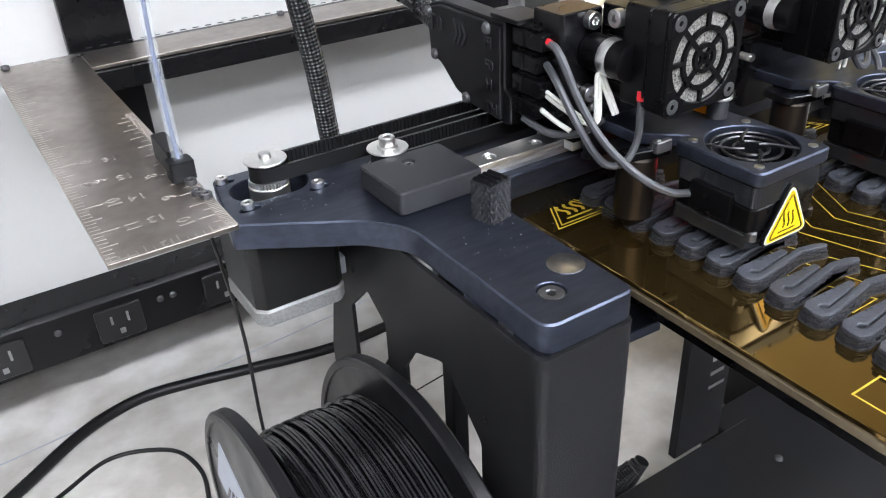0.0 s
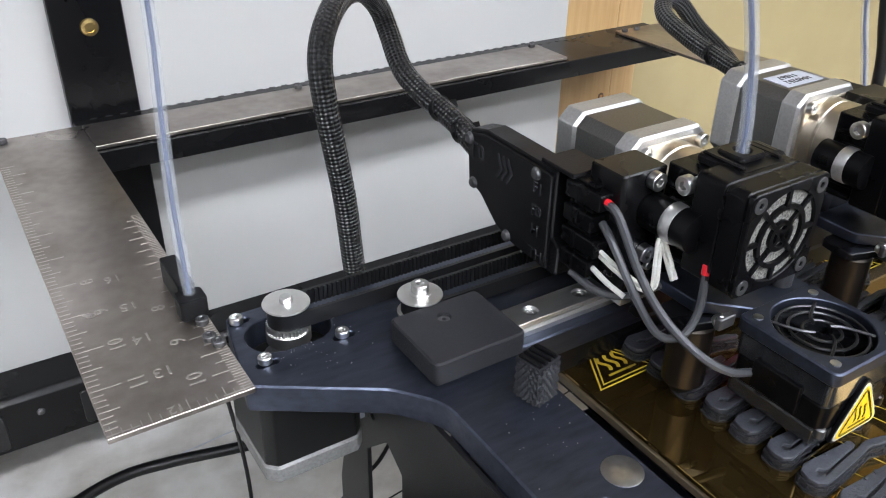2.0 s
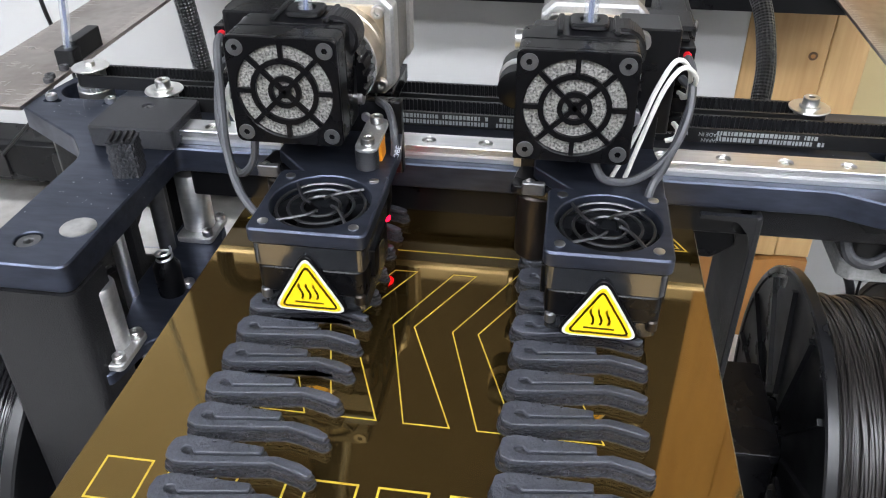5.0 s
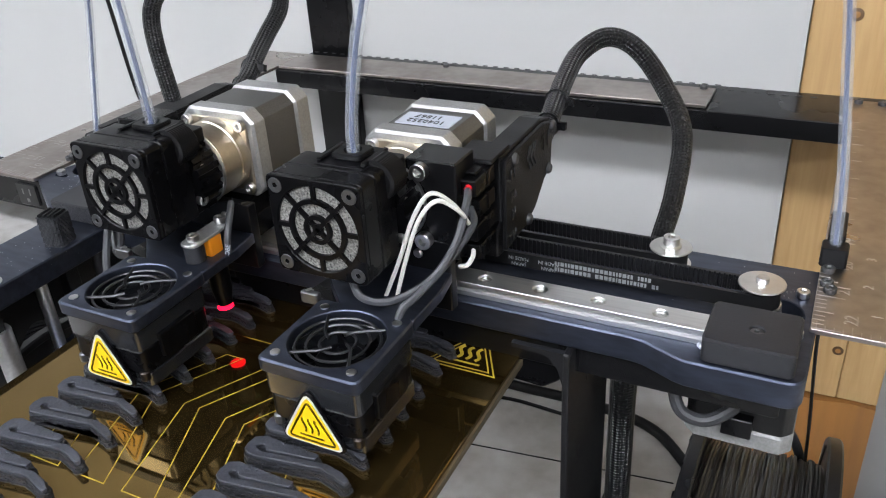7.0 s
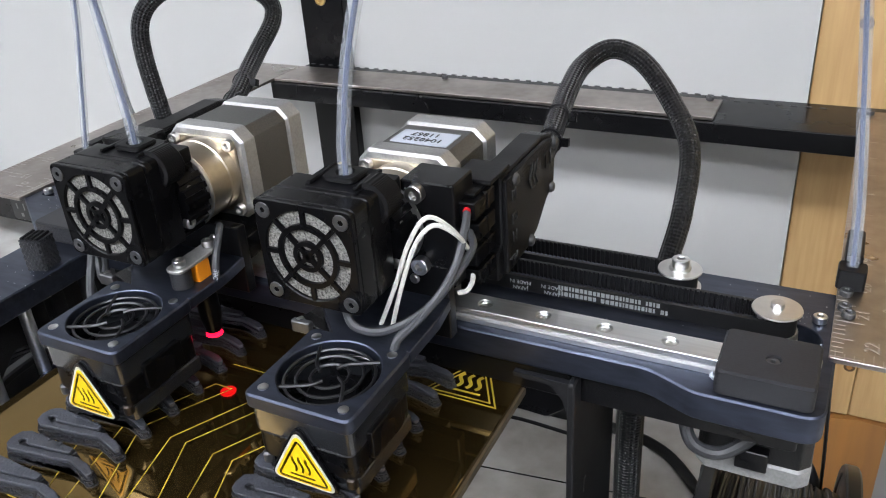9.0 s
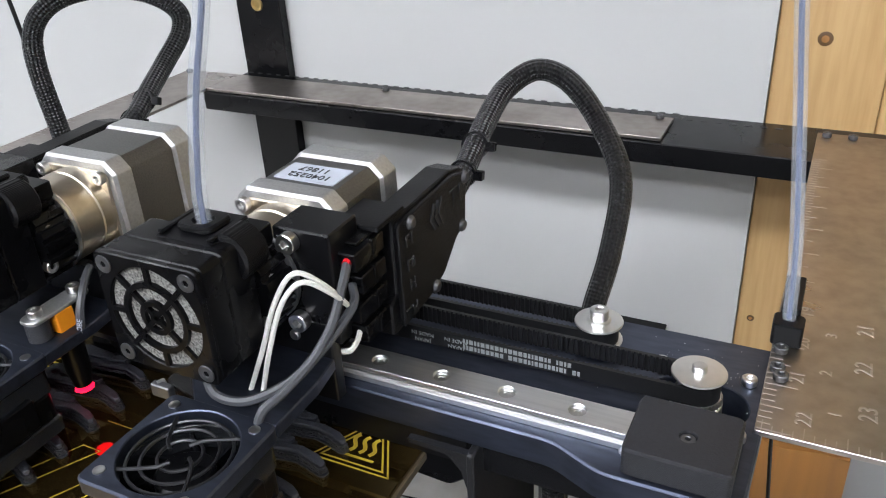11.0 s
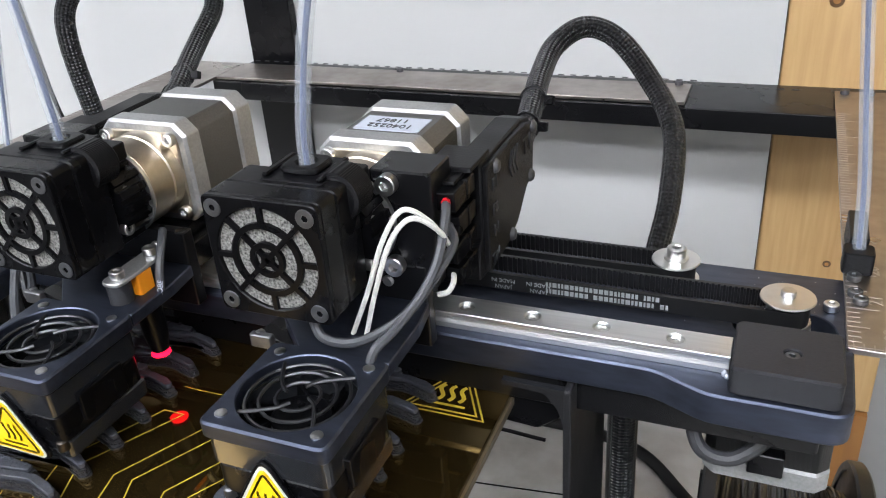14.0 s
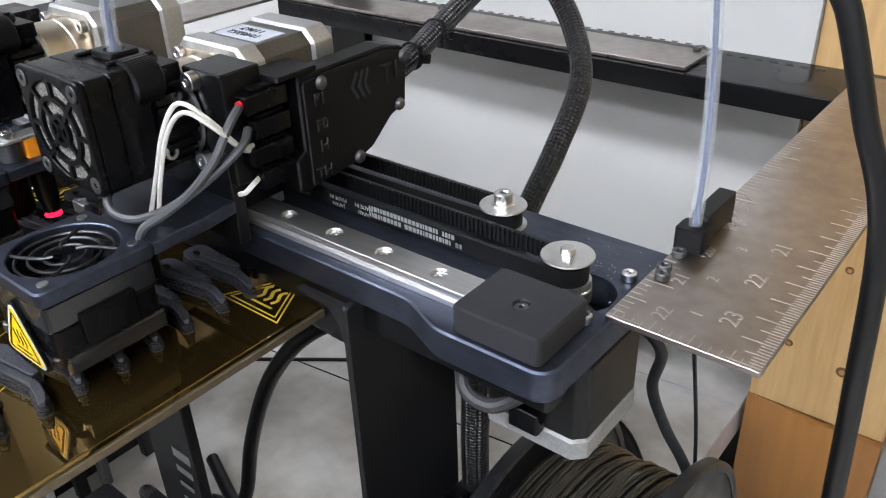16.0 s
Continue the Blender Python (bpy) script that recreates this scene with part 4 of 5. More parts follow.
def print_head(hx, s, tool, label):
    """s: the side, +1 right or -1 left, on which the connector housing sits."""
    h = thing("extruder_unit", (hx, 0, 0), label, "print head", "print heads on the rail")
    # front cooling fan with its guard
    f = part("cooling_fan", prism(rect(-0.0200, 0.0200, 0.0325, 0.0725, 0.0025), -0.0580, -0.0490, holes=[circle(0, 0.0525, 0.0188, 32)], c=0.0006, m=TY), M_BLACK, h, "black square cooling fan")
    part("shroud", prism(rect(-0.0200, 0.0200, 0.0325, 0.0725, 0.0028), -0.0488, -0.0360, holes=[circle(0, 0.0525, 0.0170, 24)], c=0.0005, m=TY), M_BLACK, f)
    bm = prism(rect(-0.0202, 0.0202, 0.0323, 0.0727, 0.003), -0.0604, -0.0581, holes=[circle(0, 0.0525, 0.0174, 36)], c=0.0004, m=TY)
    ring_yz(0, 0.0525, 0.0106, 0.0125, -0.0604, -0.0590, bm)
    ring_yz(0, 0.0525, 0.0042, 0.0060, -0.0604, -0.0590, bm)
    for k in range(8):
        a = math.pi / 4 * k + math.pi / 8 * 0
        r0 = 0.0 if k % 2 else 0.0122
        bar_xz(r0 * math.cos(a), 0.0525 + r0 * math.sin(a), 0.0184 * math.cos(a), 0.0525 + 0.0184 * math.sin(a), 0.0017, -0.0603, -0.0591, bm)
    bar_xz(-0.0022, 0.0525, 0.0022, 0.0525, 0.0044, -0.0602, -0.0592, bm)
    part("guard", bm, M_BLACK, f, "black printed fan guard")
    part("filter", turned([(0.0181, 0), (0.0181, 0.0006)], Matrix.Translation((0, -0.0584, 0.0525)) @ FACE_FRONT, 36), M_FILTER, f, "speckled grey filter mesh")
    for q in (-1, 1):
        for w in (-1, 1):
            put(mesh_of(prism(circle(0, 0, 0.0030, 20), 0, 0.0005, holes=[circle(0, 0, 0.0012, 6)], c=0.0001), "fan_screw", M_DARKSCREW), f, (q * 0.016, -0.0604, 0.0525 + w * 0.016), FACE_FRONT, "fan_screw")
    # extruder body
    part("cold_end", box(-0.0165, 0.0165, -0.0359, -0.0195, 0.0330, 0.0690, 0.002), M_BLACK, h)
    clamp = part("tube_clamp", prism(rounded([(-0.0085, -0.0470, 0.002), (0.0145, -0.0470, 0.002), (0.0160, -0.0360, 0.003), (0.0120, -0.0245, 0.003), (-0.0085, -0.0245, 0.003)]), 0.0692, 0.0728, holes=[circle(0.003, -0.0355, 0.0026, 16)], c=0.0008), M_PRINTED, h, "printed clamp round the feed tube")
    part("clamp_collar", prism(rect(-0.0040, 0.0095, -0.0415, -0.0290, 0.003), 0.0729, 0.0752, holes=[circle(0.003, -0.0355, 0.0034, 16)], c=0.0006), M_PRINTED, clamp)
    for q in (-0.0068, 0.0125):
        part("clamp_rib", box(q - 0.0010, q + 0.0010, -0.0450, -0.0270, 0.0729, 0.0742, 0.0006), M_PRINTED, clamp)
    for k in range(6):
        for q in (-1, 1):
            part("cooling_fin", box(min(q * 0.0166, q * 0.0186), max(q * 0.0166, q * 0.0186), -0.0350, -0.0225, 0.0335 + 0.0055 * k, 0.0357 + 0.0055 * k, 0.0004), M_BLACK, h)
    for q in (0.0400, 0.0640):
        put(SCREW, h, (0.0187, -0.0330, q), FACE_RIGHT)
    put(SCREW_BIG, h, (-0.0187, -0.0330, 0.0660), FACE_LEFT)
    part("lever", turned([(0.0075, -0.006), (0.0085, -0.005), (0.0085, 0.005), (0.0075, 0.006)], Matrix.Translation((0.0145, -0.036, 0.066)) @ pose(0, 0, 0, 90, 0, 0), 20), M_PRINTED, h)
    put(SCREW_BIG, h, (0.0168, -0.0295, 0.0520), FACE_RIGHT)
    part("coupling", turned([(0.0075, 0), (0.0075, 0.022), (0.0066, 0.0225)], Matrix.Translation((-0.0205, -0.0195, 0.0500)) @ FACE_FRONT, 22), M_BLACK, h)
    part("coupling_band", turned([(0.0077, 0.010), (0.0079, 0.0105), (0.0079, 0.0145), (0.0077, 0.015)], Matrix.Translation((-0.0205, -0.0195, 0.0500)) @ FACE_FRONT, 22), M_STEEL, h, "bright clamp band")
    put(SCREW_BIG, h, (-0.0145, -0.0365, 0.0665), FACE_LEFT)
    # gearbox and stepper motor lying front to back
    mx, mz = 0.0060, 0.0480
    g = part("gearbox", turned([(0.0172, 0), (0.0176, 0.0006), (0.0176, 0.0065), (0.0170, 0.0070), (0.0170, 0.0078), (0.0176, 0.0083), (0.0176, 0.0185), (0.0165, 0.0194)], Matrix.Translation((mx, 0.0, mz)) @ FACE_FRONT, 36), M_CHAMPAGNE, h, "champagne-coloured planetary gearbox")
    bm = bmesh.new()
    ring_yz(mx, mz, 0.0150, 0.0183, -0.0212, -0.0197, bm, 36)
    part("gear_ring", bm, M_STEEL, g, "bright clamp ring")
    ribs = []
    for k in range(20):
        for t, r in ((-0.07, 0.0178), (0.07, 0.0178), (0.10, 0.0164), (0.21, 0.0164)):
            ribs.append(Vector((mx + r * math.cos(2 * math.pi * k / 20 + t), mz + r * math.sin(2 * math.pi * k / 20 + t))))
    bm = prism(ribs, -0.0345, -0.0214, m=TY)
    part("ribbed_coupler", bm, M_BLACK, g, "black ribbed coupler")
    part("gear_face", turned([(0.0155, 0), (0.0155, 0.0012), (0.012, 0.0016)], Matrix.Translation((mx, -0.0185, mz)) @ FACE_FRONT, 30), M_ALU, g)
    oct_ = rounded([(mx - 0.0211, mz - 0.0160, 0.002), (mx - 0.0160, mz - 0.0211, 0.002), (mx + 0.0160, mz - 0.0211, 0.002), (mx + 0.0211, mz - 0.0160, 0.002), (mx + 0.0211, mz + 0.0160, 0.002), (mx + 0.0160, mz + 0.0211, 0.002), (mx - 0.0160, mz + 0.0211, 0.002), (mx - 0.0211, mz + 0.0160, 0.002)], 3)
    mot = part("stepper_motor", prism(oct_, 0.0001, 0.0100, c=0.0012, m=TY), M_ALU, h, "silver stepper motor with a grey laminated body")
    part("motor_body", prism(inset(oct_, 0.0012), 0.0098, 0.0335, c=0.0003, m=TY), M_LAMINATE if s > 0 else M_LAMINATE, mot)
    part("motor_cap", prism(oct_, 0.0333, 0.0450, c=0.0012, m=TY), M_ALU, mot)
    part("gear_plate", prism(rect(mx - 0.0175, mx + 0.0175, mz - 0.0175, mz + 0.0175, 0.005), -0.0012, 0.0003, c=0.0004, m=TY), M_CHAMPAGNE, mot)
    for q in (-1, 1):
        for w in (-1, 1):
            put(SCREW, mot, (mx + q * 0.0155, -0.0012, mz + w * 0.0155), FACE_FRONT)
    if s > 0:
        part("label_plate", box(mx - 0.0130, mx + 0.0130, 0.0130, 0.0270, mz + 0.0199, mz + 0.0203, 0.0005, 0), M_LABEL, mot, "pale label on the motor")
        letters("1040252", 0.0052, M_INK, mot, pose(mx, 0.0175, mz + 0.0204, 0, 0, 180), "label_text")
        letters("11867", 0.0052, M_INK, mot, pose(mx - 0.001, 0.0230, mz + 0.0204, 0, 0, 180), "label_text")
    for q in (-1, 1):
        part("flange_screw", turned([(0.0021, 0), (0.0021, 0.0062), (0.0016, 0.0068)], Matrix.Translation((q * 0.0185, -0.0140, 0.0255)) @ FACE_FRONT, 12), M_SCREW, h, "small bright screw head")
    # black side block with two screws
    xa, xb = sorted((s * 0.0150, s * 0.0372))
    part("side_block", box(xa, xb, -0.0190, -0.0015, 0.0250, 0.0670, 0.0012, 0.0006), M_BEAM, h, "satin black metal block")
    for zz in (0.0630, 0.0328):
        put(SCREW_BIG, h, (s * 0.0225, -0.0190, zz), FACE_FRONT)
    # connector housing
    xa, xb = sorted((s * 0.0330, s * 0.0440))
    hous = part("connector_housing", prism(rounded([(0.0085, 0.0600, 0.002), (0.0240, 0.0600, 0.002), (0.0560, 0.0605, 0.003), (0.0675, 0.0575, 0.003), (0.0650, 0.0330, 0.003), (0.0560, 0.0300, 0.006), (0.0440, 0.0205, 0.006), (0.0330, 0.0170, 0.004), (0.0080, 0.0150, 0.002), (0.0040, 0.0160, 0.001), (0.0040, 0.0285, 0.001), (0.0085, 0.0310, 0.001)]), xa, xb, c=0.0007, m=TX), M_PRINTED, h, "black printed connector housing")
    xa, xb = sorted((s * 0.0439, s * 0.0462))
    part("cover", prism(rounded([(0.0090, 0.0585, 0.002), (0.0550, 0.0590, 0.003), (0.0660, 0.0560, 0.003), (0.0640, 0.0345, 0.003), (0.0550, 0.0315, 0.006), (0.0430, 0.0220, 0.006), (0.0320, 0.0185, 0.004), (0.0090, 0.0170, 0.001)]), xa, xb, c=0.0005, m=TX), M_PRINTED, hous)
    face = FACE_RIGHT if s > 0 else FACE_LEFT
    for yy, zz in ((0.0180, 0.0560), (0.0600, 0.0350), (0.0640, 0.0545), (0.0345, 0.0205)):
        put(SCREW_BUTTON, hous, (s * 0.0461, yy, zz), face)
    tm = Matrix(((0, 0, s, 0), (s, 0, 0, 0), (0, 1, 0, 0), (0, 0, 0, 1)))
    letters(tool, 0.0105, M_GREYPRINT, hous, Matrix.Translation((s * 0.0462, 0.0560 if s > 0 else 0.0585, 0.0500)) @ tm, "raised_text", depth=0.0005)
    bm = bmesh.new()
    for k in range(3):
        yy = 0.0335 + 0.0034 * k
        strip_line([(yy + 0.003, 0.0550), (yy, 0.0495), (yy + 0.003, 0.0445)], 0.0013, s * 0.0460, s * 0.0468, False, bm, TX)
    part("raised_mark", bm, M_GREYPRINT, hous, "raised chevron mark")
    for txt, zz in (("F1", 0.0520), ("F0", 0.0420), ("H", 0.0335), ("TH", 0.0230)):
        letters(txt, 0.0066, M_GREYPRINT, hous, Matrix.Translation((s * 0.0462, 0.0165 if txt != "TH" else 0.0150, zz - 0.002)) @ tm, "raised_text", depth=0.0006)
    xa, xb = sorted((s * 0.0270, s * 0.0440))
    part("housing_lid", box(xa, xb, -0.0005, 0.0190, 0.0602, 0.0622, 0.001), M_PRINTED, hous)
    for k in range(4):
        z = 0.0560 - 0.0098 * k
        xa, xb = sorted((s * 0.0345, s * 0.0435))
        con = part("connector", box(xa, xb, -0.0150 + 0.003 * (k % 2), 0.0040, z - 0.0036, z + 0.0030, 0.0006), M_BLACK, h, "black plug connector")
        part("latch", box(xa + 0.002, xb - 0.002, -0.0100, 0.0030, z + 0.0031, z + 0.0045, 0.0004), M_BLACK, con)
        part("plug_rib", box(xa - 0.0004, xb + 0.0004, -0.0040, -0.0020, z - 0.0038, z + 0.0034, 0.0004), M_BLACK, con)
    # carriage on the rail and belt clamp
    part("carriage", box(-0.0230, 0.0230, -0.0135, 0.0135, 0.0075, 0.0190, 0.001), M_BEAM, h)
    part("bearing_block", box(-0.0225, 0.0225, -0.0125, -0.0066, 0.0030, 0.0074, 0.0006), M_STEEL, h)
    part("bearing_block", box(-0.0225, 0.0225, 0.0066, 0.0125, 0.0030, 0.0074, 0.0006), M_STEEL, h)
    xa, xb = sorted((s * -0.018, s * 0.034))
    part("back_plate", box(xa, xb, 0.0005, 0.0150, 0.0192, 0.0268, 0.001), M_BEAM, h)
    part("belt_clamp", box(-0.012, 0.022, 0.0155, 0.0520, 0.0130, 0.0205, 0.001), M_BLACK, h)
    part("front_plate", box(-0.0190, 0.0330, -0.0195, -0.0140, 0.0000, 0.0325, 0.001), M_BEAM, h)
    # blower with its anodised shroud
    bx, by = 0.0145, -0.0765
    top = part("blower_shroud", prism(rect(bx - 0.0212, bx + 0.0212, by - 0.0212, by + 0.0212, 0.0035), 0.0130, 0.0190, holes=[[*circle(bx, by, 0.0182, 36)]], c=0.0007), M_ANOD, h, "navy anodised blower shroud with a round opening")
    for q in (-1, 1):
        for w in (-1, 1):
            part("rivet", turned([(0.0019, 0), (0.0019, 0.0004), (0.0012, 0.0006)], Matrix.Translation((bx + q * 0.016, by + w * 0.016, 0.0190)), 14), M_SCREW, top)
    bl = part("blower", prism(rect(bx - 0.0200, bx + 0.0200, by - 0.0200, by + 0.0200, 0.003), 0.0030, 0.0128, holes=[circle(bx, by, 0.0186, 32)], c=0.0005), M_FANGLASS, h, "smoky plastic blower fan")
    part("rotor", turned([(0.0095, 0.0032), (0.0095, 0.0098), (0.0085, 0.0106)], Matrix.Translation((bx, by, 0)), 24), M_BLACK, bl)
    part("fan_floor", prism(circle(bx, by, 0.0188, 32), 0.0026, 0.0031), M_BLACK, bl)
    for k in range(7):
        a = 2 * math.pi * k / 7
        blade = [Vector((bx + r * math.cos(a + t), by + r * math.sin(a + t))) for r, t in ((0.0094, 0.0), (0.0178, 0.35), (0.0178, 0.42), (0.0094, 0.12))]
        part("blade", prism(blade, 0.0040, 0.0095), M_BLACK, bl)
    bm = bmesh.new()
    for r in (0.0068, 0.0118, 0.0160):
        sweep([(bx + r * math.cos(a), by + r * math.sin(a), 0.0168) for a in [2 * math.pi * k / 32 for k in range(32)]], 0.0006, 6, closed=True, bm=bm, smooth=False)
    for k in range(4):
        a = math.pi / 4 + math.pi / 2 * k
        sweep([(bx + r * math.cos(a + t), by + r * math.sin(a + t), 0.0175) for r, t in ((0.004, 0.7), (0.0075, 0.42), (0.0118, 0.16), (0.0180, -0.02))], 0.00065, 6, 4, bm=bm)
    part("finger_guard", bm, M_GUARD, top, "wire finger guard")
    lowb = part("air_duct", prism(rect(bx - 0.0196, bx + 0.0196, by - 0.0196, by + 0.0196, 0.004), -0.0085, 0.0029, c=0.0008), M_BLACK, h)
    part("duct_nozzle", prism(rect(bx - 0.0192, bx + 0.0192, by - 0.0180, by + 0.0210, 0.003), -0.0160, -0.0087, c=0.0008), M_FANGLASS, lowb)
    for q in (-1, 1):
        part("panel_clip", box(bx + q * 0.0205 - 0.001, bx + q * 0.0205 + 0.001, by - 0.010, by + 0.010, -0.006, 0.006, 0.0005), M_BLACK, lowb)
        part("duct_screw", turned([(0.0020, -0.0120), (0.0020, -0.0086), (0.0014, -0.0080)], Matrix.Translation((bx + q * 0.0172, by - 0.0186, 0.001)), 12), M_BRONZE if q > 0 else M_DARKSCREW, lowb, "small dull nut")
    warning_sign(h, bx - 0.0005, by - 0.0200, -0.0045)
    # neck between shroud and carriage, hot end below
    part("neck", prism(rounded([(bx - 0.012, by + 0.0205), (bx + 0.0207, by + 0.0205), (bx + 0.0207, -0.0330, 0.006), (0.0330, -0.0190), (-0.0130, -0.0190), (-0.0130, -0.0400, 0.004)]), 0.0135, 0.0186, c=0.0005), M_ANOD, h)
    part("hot_end", turned([(0.0040, -0.0245), (0.0085, -0.0190), (0.0085, 0.0080), (0.0078, 0.0090)], Matrix.Translation((-0.0105, -0.0400, 0)), 24), M_BRONZE, h, "dark heat-stained hot end barrel")
    part("nozzle", turned([(0.0009, -0.0258), (0.0030, -0.0230), (0.0030, -0.0195)], Matrix.Translation((-0.0105, -0.0400, 0)), 12), M_BRASS, h)
    part("clamp_ring", prism(rounded([(-0.0215, -0.0450, 0.003), (0.0, -0.0510, 0.003), (0.0, -0.0290, 0.003), (-0.0190, -0.0290, 0.003)]), 0.0090, 0.0128, c=0.0004), M_BEAM, h)
    put(SCREW, h, (-0.0130, -0.0520, 0.0175), pose(0, 0, 0, 90, 0, -30))
    part("thumb_lug", box(-0.0165, -0.0080, -0.0560, -0.0530, 0.0150, 0.0200, 0.001), M_DARKSCREW, h)
    return h


head_l = print_head(-0.0785, -1, "T0", "")
head_r = print_head(0.0230, 1, "T1", "")
head_l["label"] = "black print head with orange probe, fan and silver motor"
head_r["label"] = "black print head with looping white wires, fan and silver motor"


def wire(parent, pts, r, mat, name="wire", label="", seg=8):
    return part(name, sweep(pts, r, seg), mat, parent, label)


# wires of the head whose housing is on the right
for k in range(2):
    d = 0.0026 * k
    wire(head_r, [(0.0400, -0.012, 0.0400 - 0.002 * k), (0.0425, -0.0190, 0.0420), (0.0430 - d, -0.0290, 0.0530 + d), (0.0370 - d, -0.0350, 0.0590 + d), (0.0310 - d, -0.0390, 0.0520), (0.0255 - d, -0.0420, 0.0350), (0.0205 - 2 * d, -0.0440, 0.0160)], 0.0009, M_WIREWHITE, label="white heater wire")
wire(head_r, [(0.0405, -0.0150, 0.0560), (0.0425, -0.0220, 0.0520), (0.0420, -0.0320, 0.0400), (0.0360, -0.0430, 0.0290), (0.0240, -0.0530, 0.0230), (0.0130, -0.0560, 0.0240), (0.0080, -0.0540, 0.0310)], 0.0016, M_WIREGREY, label="grey fan cable")
wire(head_r, [(0.0400, -0.0130, 0.0465), (0.0440, -0.0200, 0.0430), (0.0400, -0.0340, 0.0340), (0.0340, -0.0480, 0.0260), (0.0300, -0.0550, 0.0220), (0.0285, -0.0580, 0.0150)], 0.0016, M_WIREGREY, label="grey blower cable")
wire(head_r, [(0.0400, -0.0115, 0.0270), (0.0415, -0.0160, 0.0262), (0.0405, -0.0190, 0.0240), (0.0370, -0.0190, 0.0225)], 0.0010, M_WIREWHITE)
wire(head_r, [(0.0405, -0.0145, 0.0562), (0.0407, -0.0162, 0.0560)], 0.0016, M_RED, label="red wire sleeve")
# wires of the head whose housing is on the left
wire(head_l, [(-0.0400, -0.0150, 0.0560), (-0.0400, -0.0220, 0.0530), (-0.0370, -0.0330, 0.0340), (-0.0330, -0.0440, 0.0200), (-0.0250, -0.0560, 0.0080), (-0.0150, -0.0630, 0.0010), (-0.0060, -0.0660, -0.0010)], 0.0017, M_WIREGREY, label="grey blower cable")
wire(head_l, [(-0.0390, -0.0130, 0.0465), (-0.0410, -0.0220, 0.0420), (-0.0390, -0.0340, 0.0260), (-0.0330, -0.0420, 0.0120), (-0.0260, -0.0470, 0.0110), (-0.0200, -0.0480, 0.0200), (-0.0185, -0.0470, 0.0380)], 0.0016, M_WIREGREY, label="grey fan cable")
wire(head_l, [(-0.0188, -0.0472, 0.0360), (-0.0184, -0.0468, 0.0400)], 0.0020, M_RED, label="red wire sleeve")
wire(head_l, [(-0.0400, -0.0145, 0.0562), (-0.0401, -0.0168, 0.0558)], 0.0017, M_RED, label="red wire sleeve")
for k in range(2):
    d = 0.0018 * k
    wire(head_l, [(-0.0400, -0.0110, 0.0365 - d), (-0.0390, -0.0220, 0.0330 - d), (-0.0330, -0.0300, 0.0270 - d), (-0.0285 + d, -0.0320, 0.0250), (-0.0275 + d, -0.0310, 0.0360), (-0.0265 + d, -0.0300, 0.0440), (-0.0235 + d, -0.0310, 0.0380), (-0.0190 + d, -0.0330, 0.0260)], 0.0010, M_WIREWHITE, label="white heater wire")
wire(head_l, [(-0.0400, -0.0110, 0.0270), (-0.0410, -0.0210, 0.0255), (-0.0380, -0.0280, 0.0220)], 0.0011, M_WIREWHITE)
wire(head_l, [(-0.0420, -0.0020, 0.0210), (-0.0380, -0.0150, 0.0170), (-0.0300, -0.0250, 0.0180), (-0.0240, -0.0320, 0.0250)], 0.0017, M_WIREGREY)

# level probe on the left head
probe = part("level_probe", prism(rounded([(0.0215, -0.0540, 0.004), (0.0305, -0.0540, 0.004), (0.0300, -0.0260, 0.004), (0.0210, -0.0260, 0.004)]), 0.0270, 0.0285, c=0.0003), M_ALU, head_l, "level probe with an orange body on an aluminium bracket")
put(SCREW, probe, (0.0262, -0.0490, 0.0285))
put(SCREW, probe, (0.0255, -0.0305, 0.0285))
part("post", turned([(0.0045, 0.0190), (0.0045, 0.0269)], Matrix.Translation((0.0255, -0.0490, 0)), 18), M_GREYPRINT, probe)
part("sensor", box(0.0245, 0.0300, -0.0440, -0.0360, 0.0150, 0.0269, 0.001), M_ORANGE, probe, "orange sensor body")
part("board", box(0.0225, 0.0320, -0.0450, -0.0340, 0.0120, 0.0148, 0.0005), material("green_circuit_board", (0.01, 0.09, 0.04), 0.4), probe)
part("snout", turned([(0.0034, -0.0080), (0.0048, 0.0), (0.0048, 0.0118)], Matrix.Translation((0.0275, -0.0400, 0)), 18), M_BLACK, probe)
part("led", turned([(0.0026, -0.0106), (0.0038, -0.0101), (0.0036, -0.0094)], Matrix.Translation((0.0275, -0.0400, 0)), 12), M_LED, probe, "glowing red led")
wire(probe, [(0.0285, -0.0360, 0.0120), (0.0330, -0.0380, 0.0160), (0.0335, -0.0360, 0.0260), (0.0300, -0.0280, 0.0330), (0.0240, -0.0200, 0.0330)], 0.0016, M_WIREGREY)
letters("PROBE", 0.0030, M_LABEL, probe, Matrix.Translation((0.0348, -0.0395, 0.0190)) @ pose(0, 0, 0, 90, -75, 20), "cable_text")

# ---------------------------------------------------------------- printed clips on the bed
CLIP_TOP = [(0.0, -0.0005), (0.0008, -0.0036), (0.0040, -0.0053), (0.0100, -0.0048), (0.0260, -0.0026), (0.0330, -0.0015), (0.0400, -0.0031), (0.0455, -0.0048),
            (0.0468, -0.0028), (0.0420, -0.0002), (0.0345, 0.0014), (0.0285, 0.0006), (0.0130, -0.0015), (0.0076, -0.0022), (0.0046, -0.0012), (0.0046, 0.0008),
            (0.0070, 0.0012), (0.0088, -0.0008), (0.0290, 0.0016), (0.0296, 0.0045), (0.0150, 0.0050), (0.0045, 0.0056), (0.0008, 0.0036)]


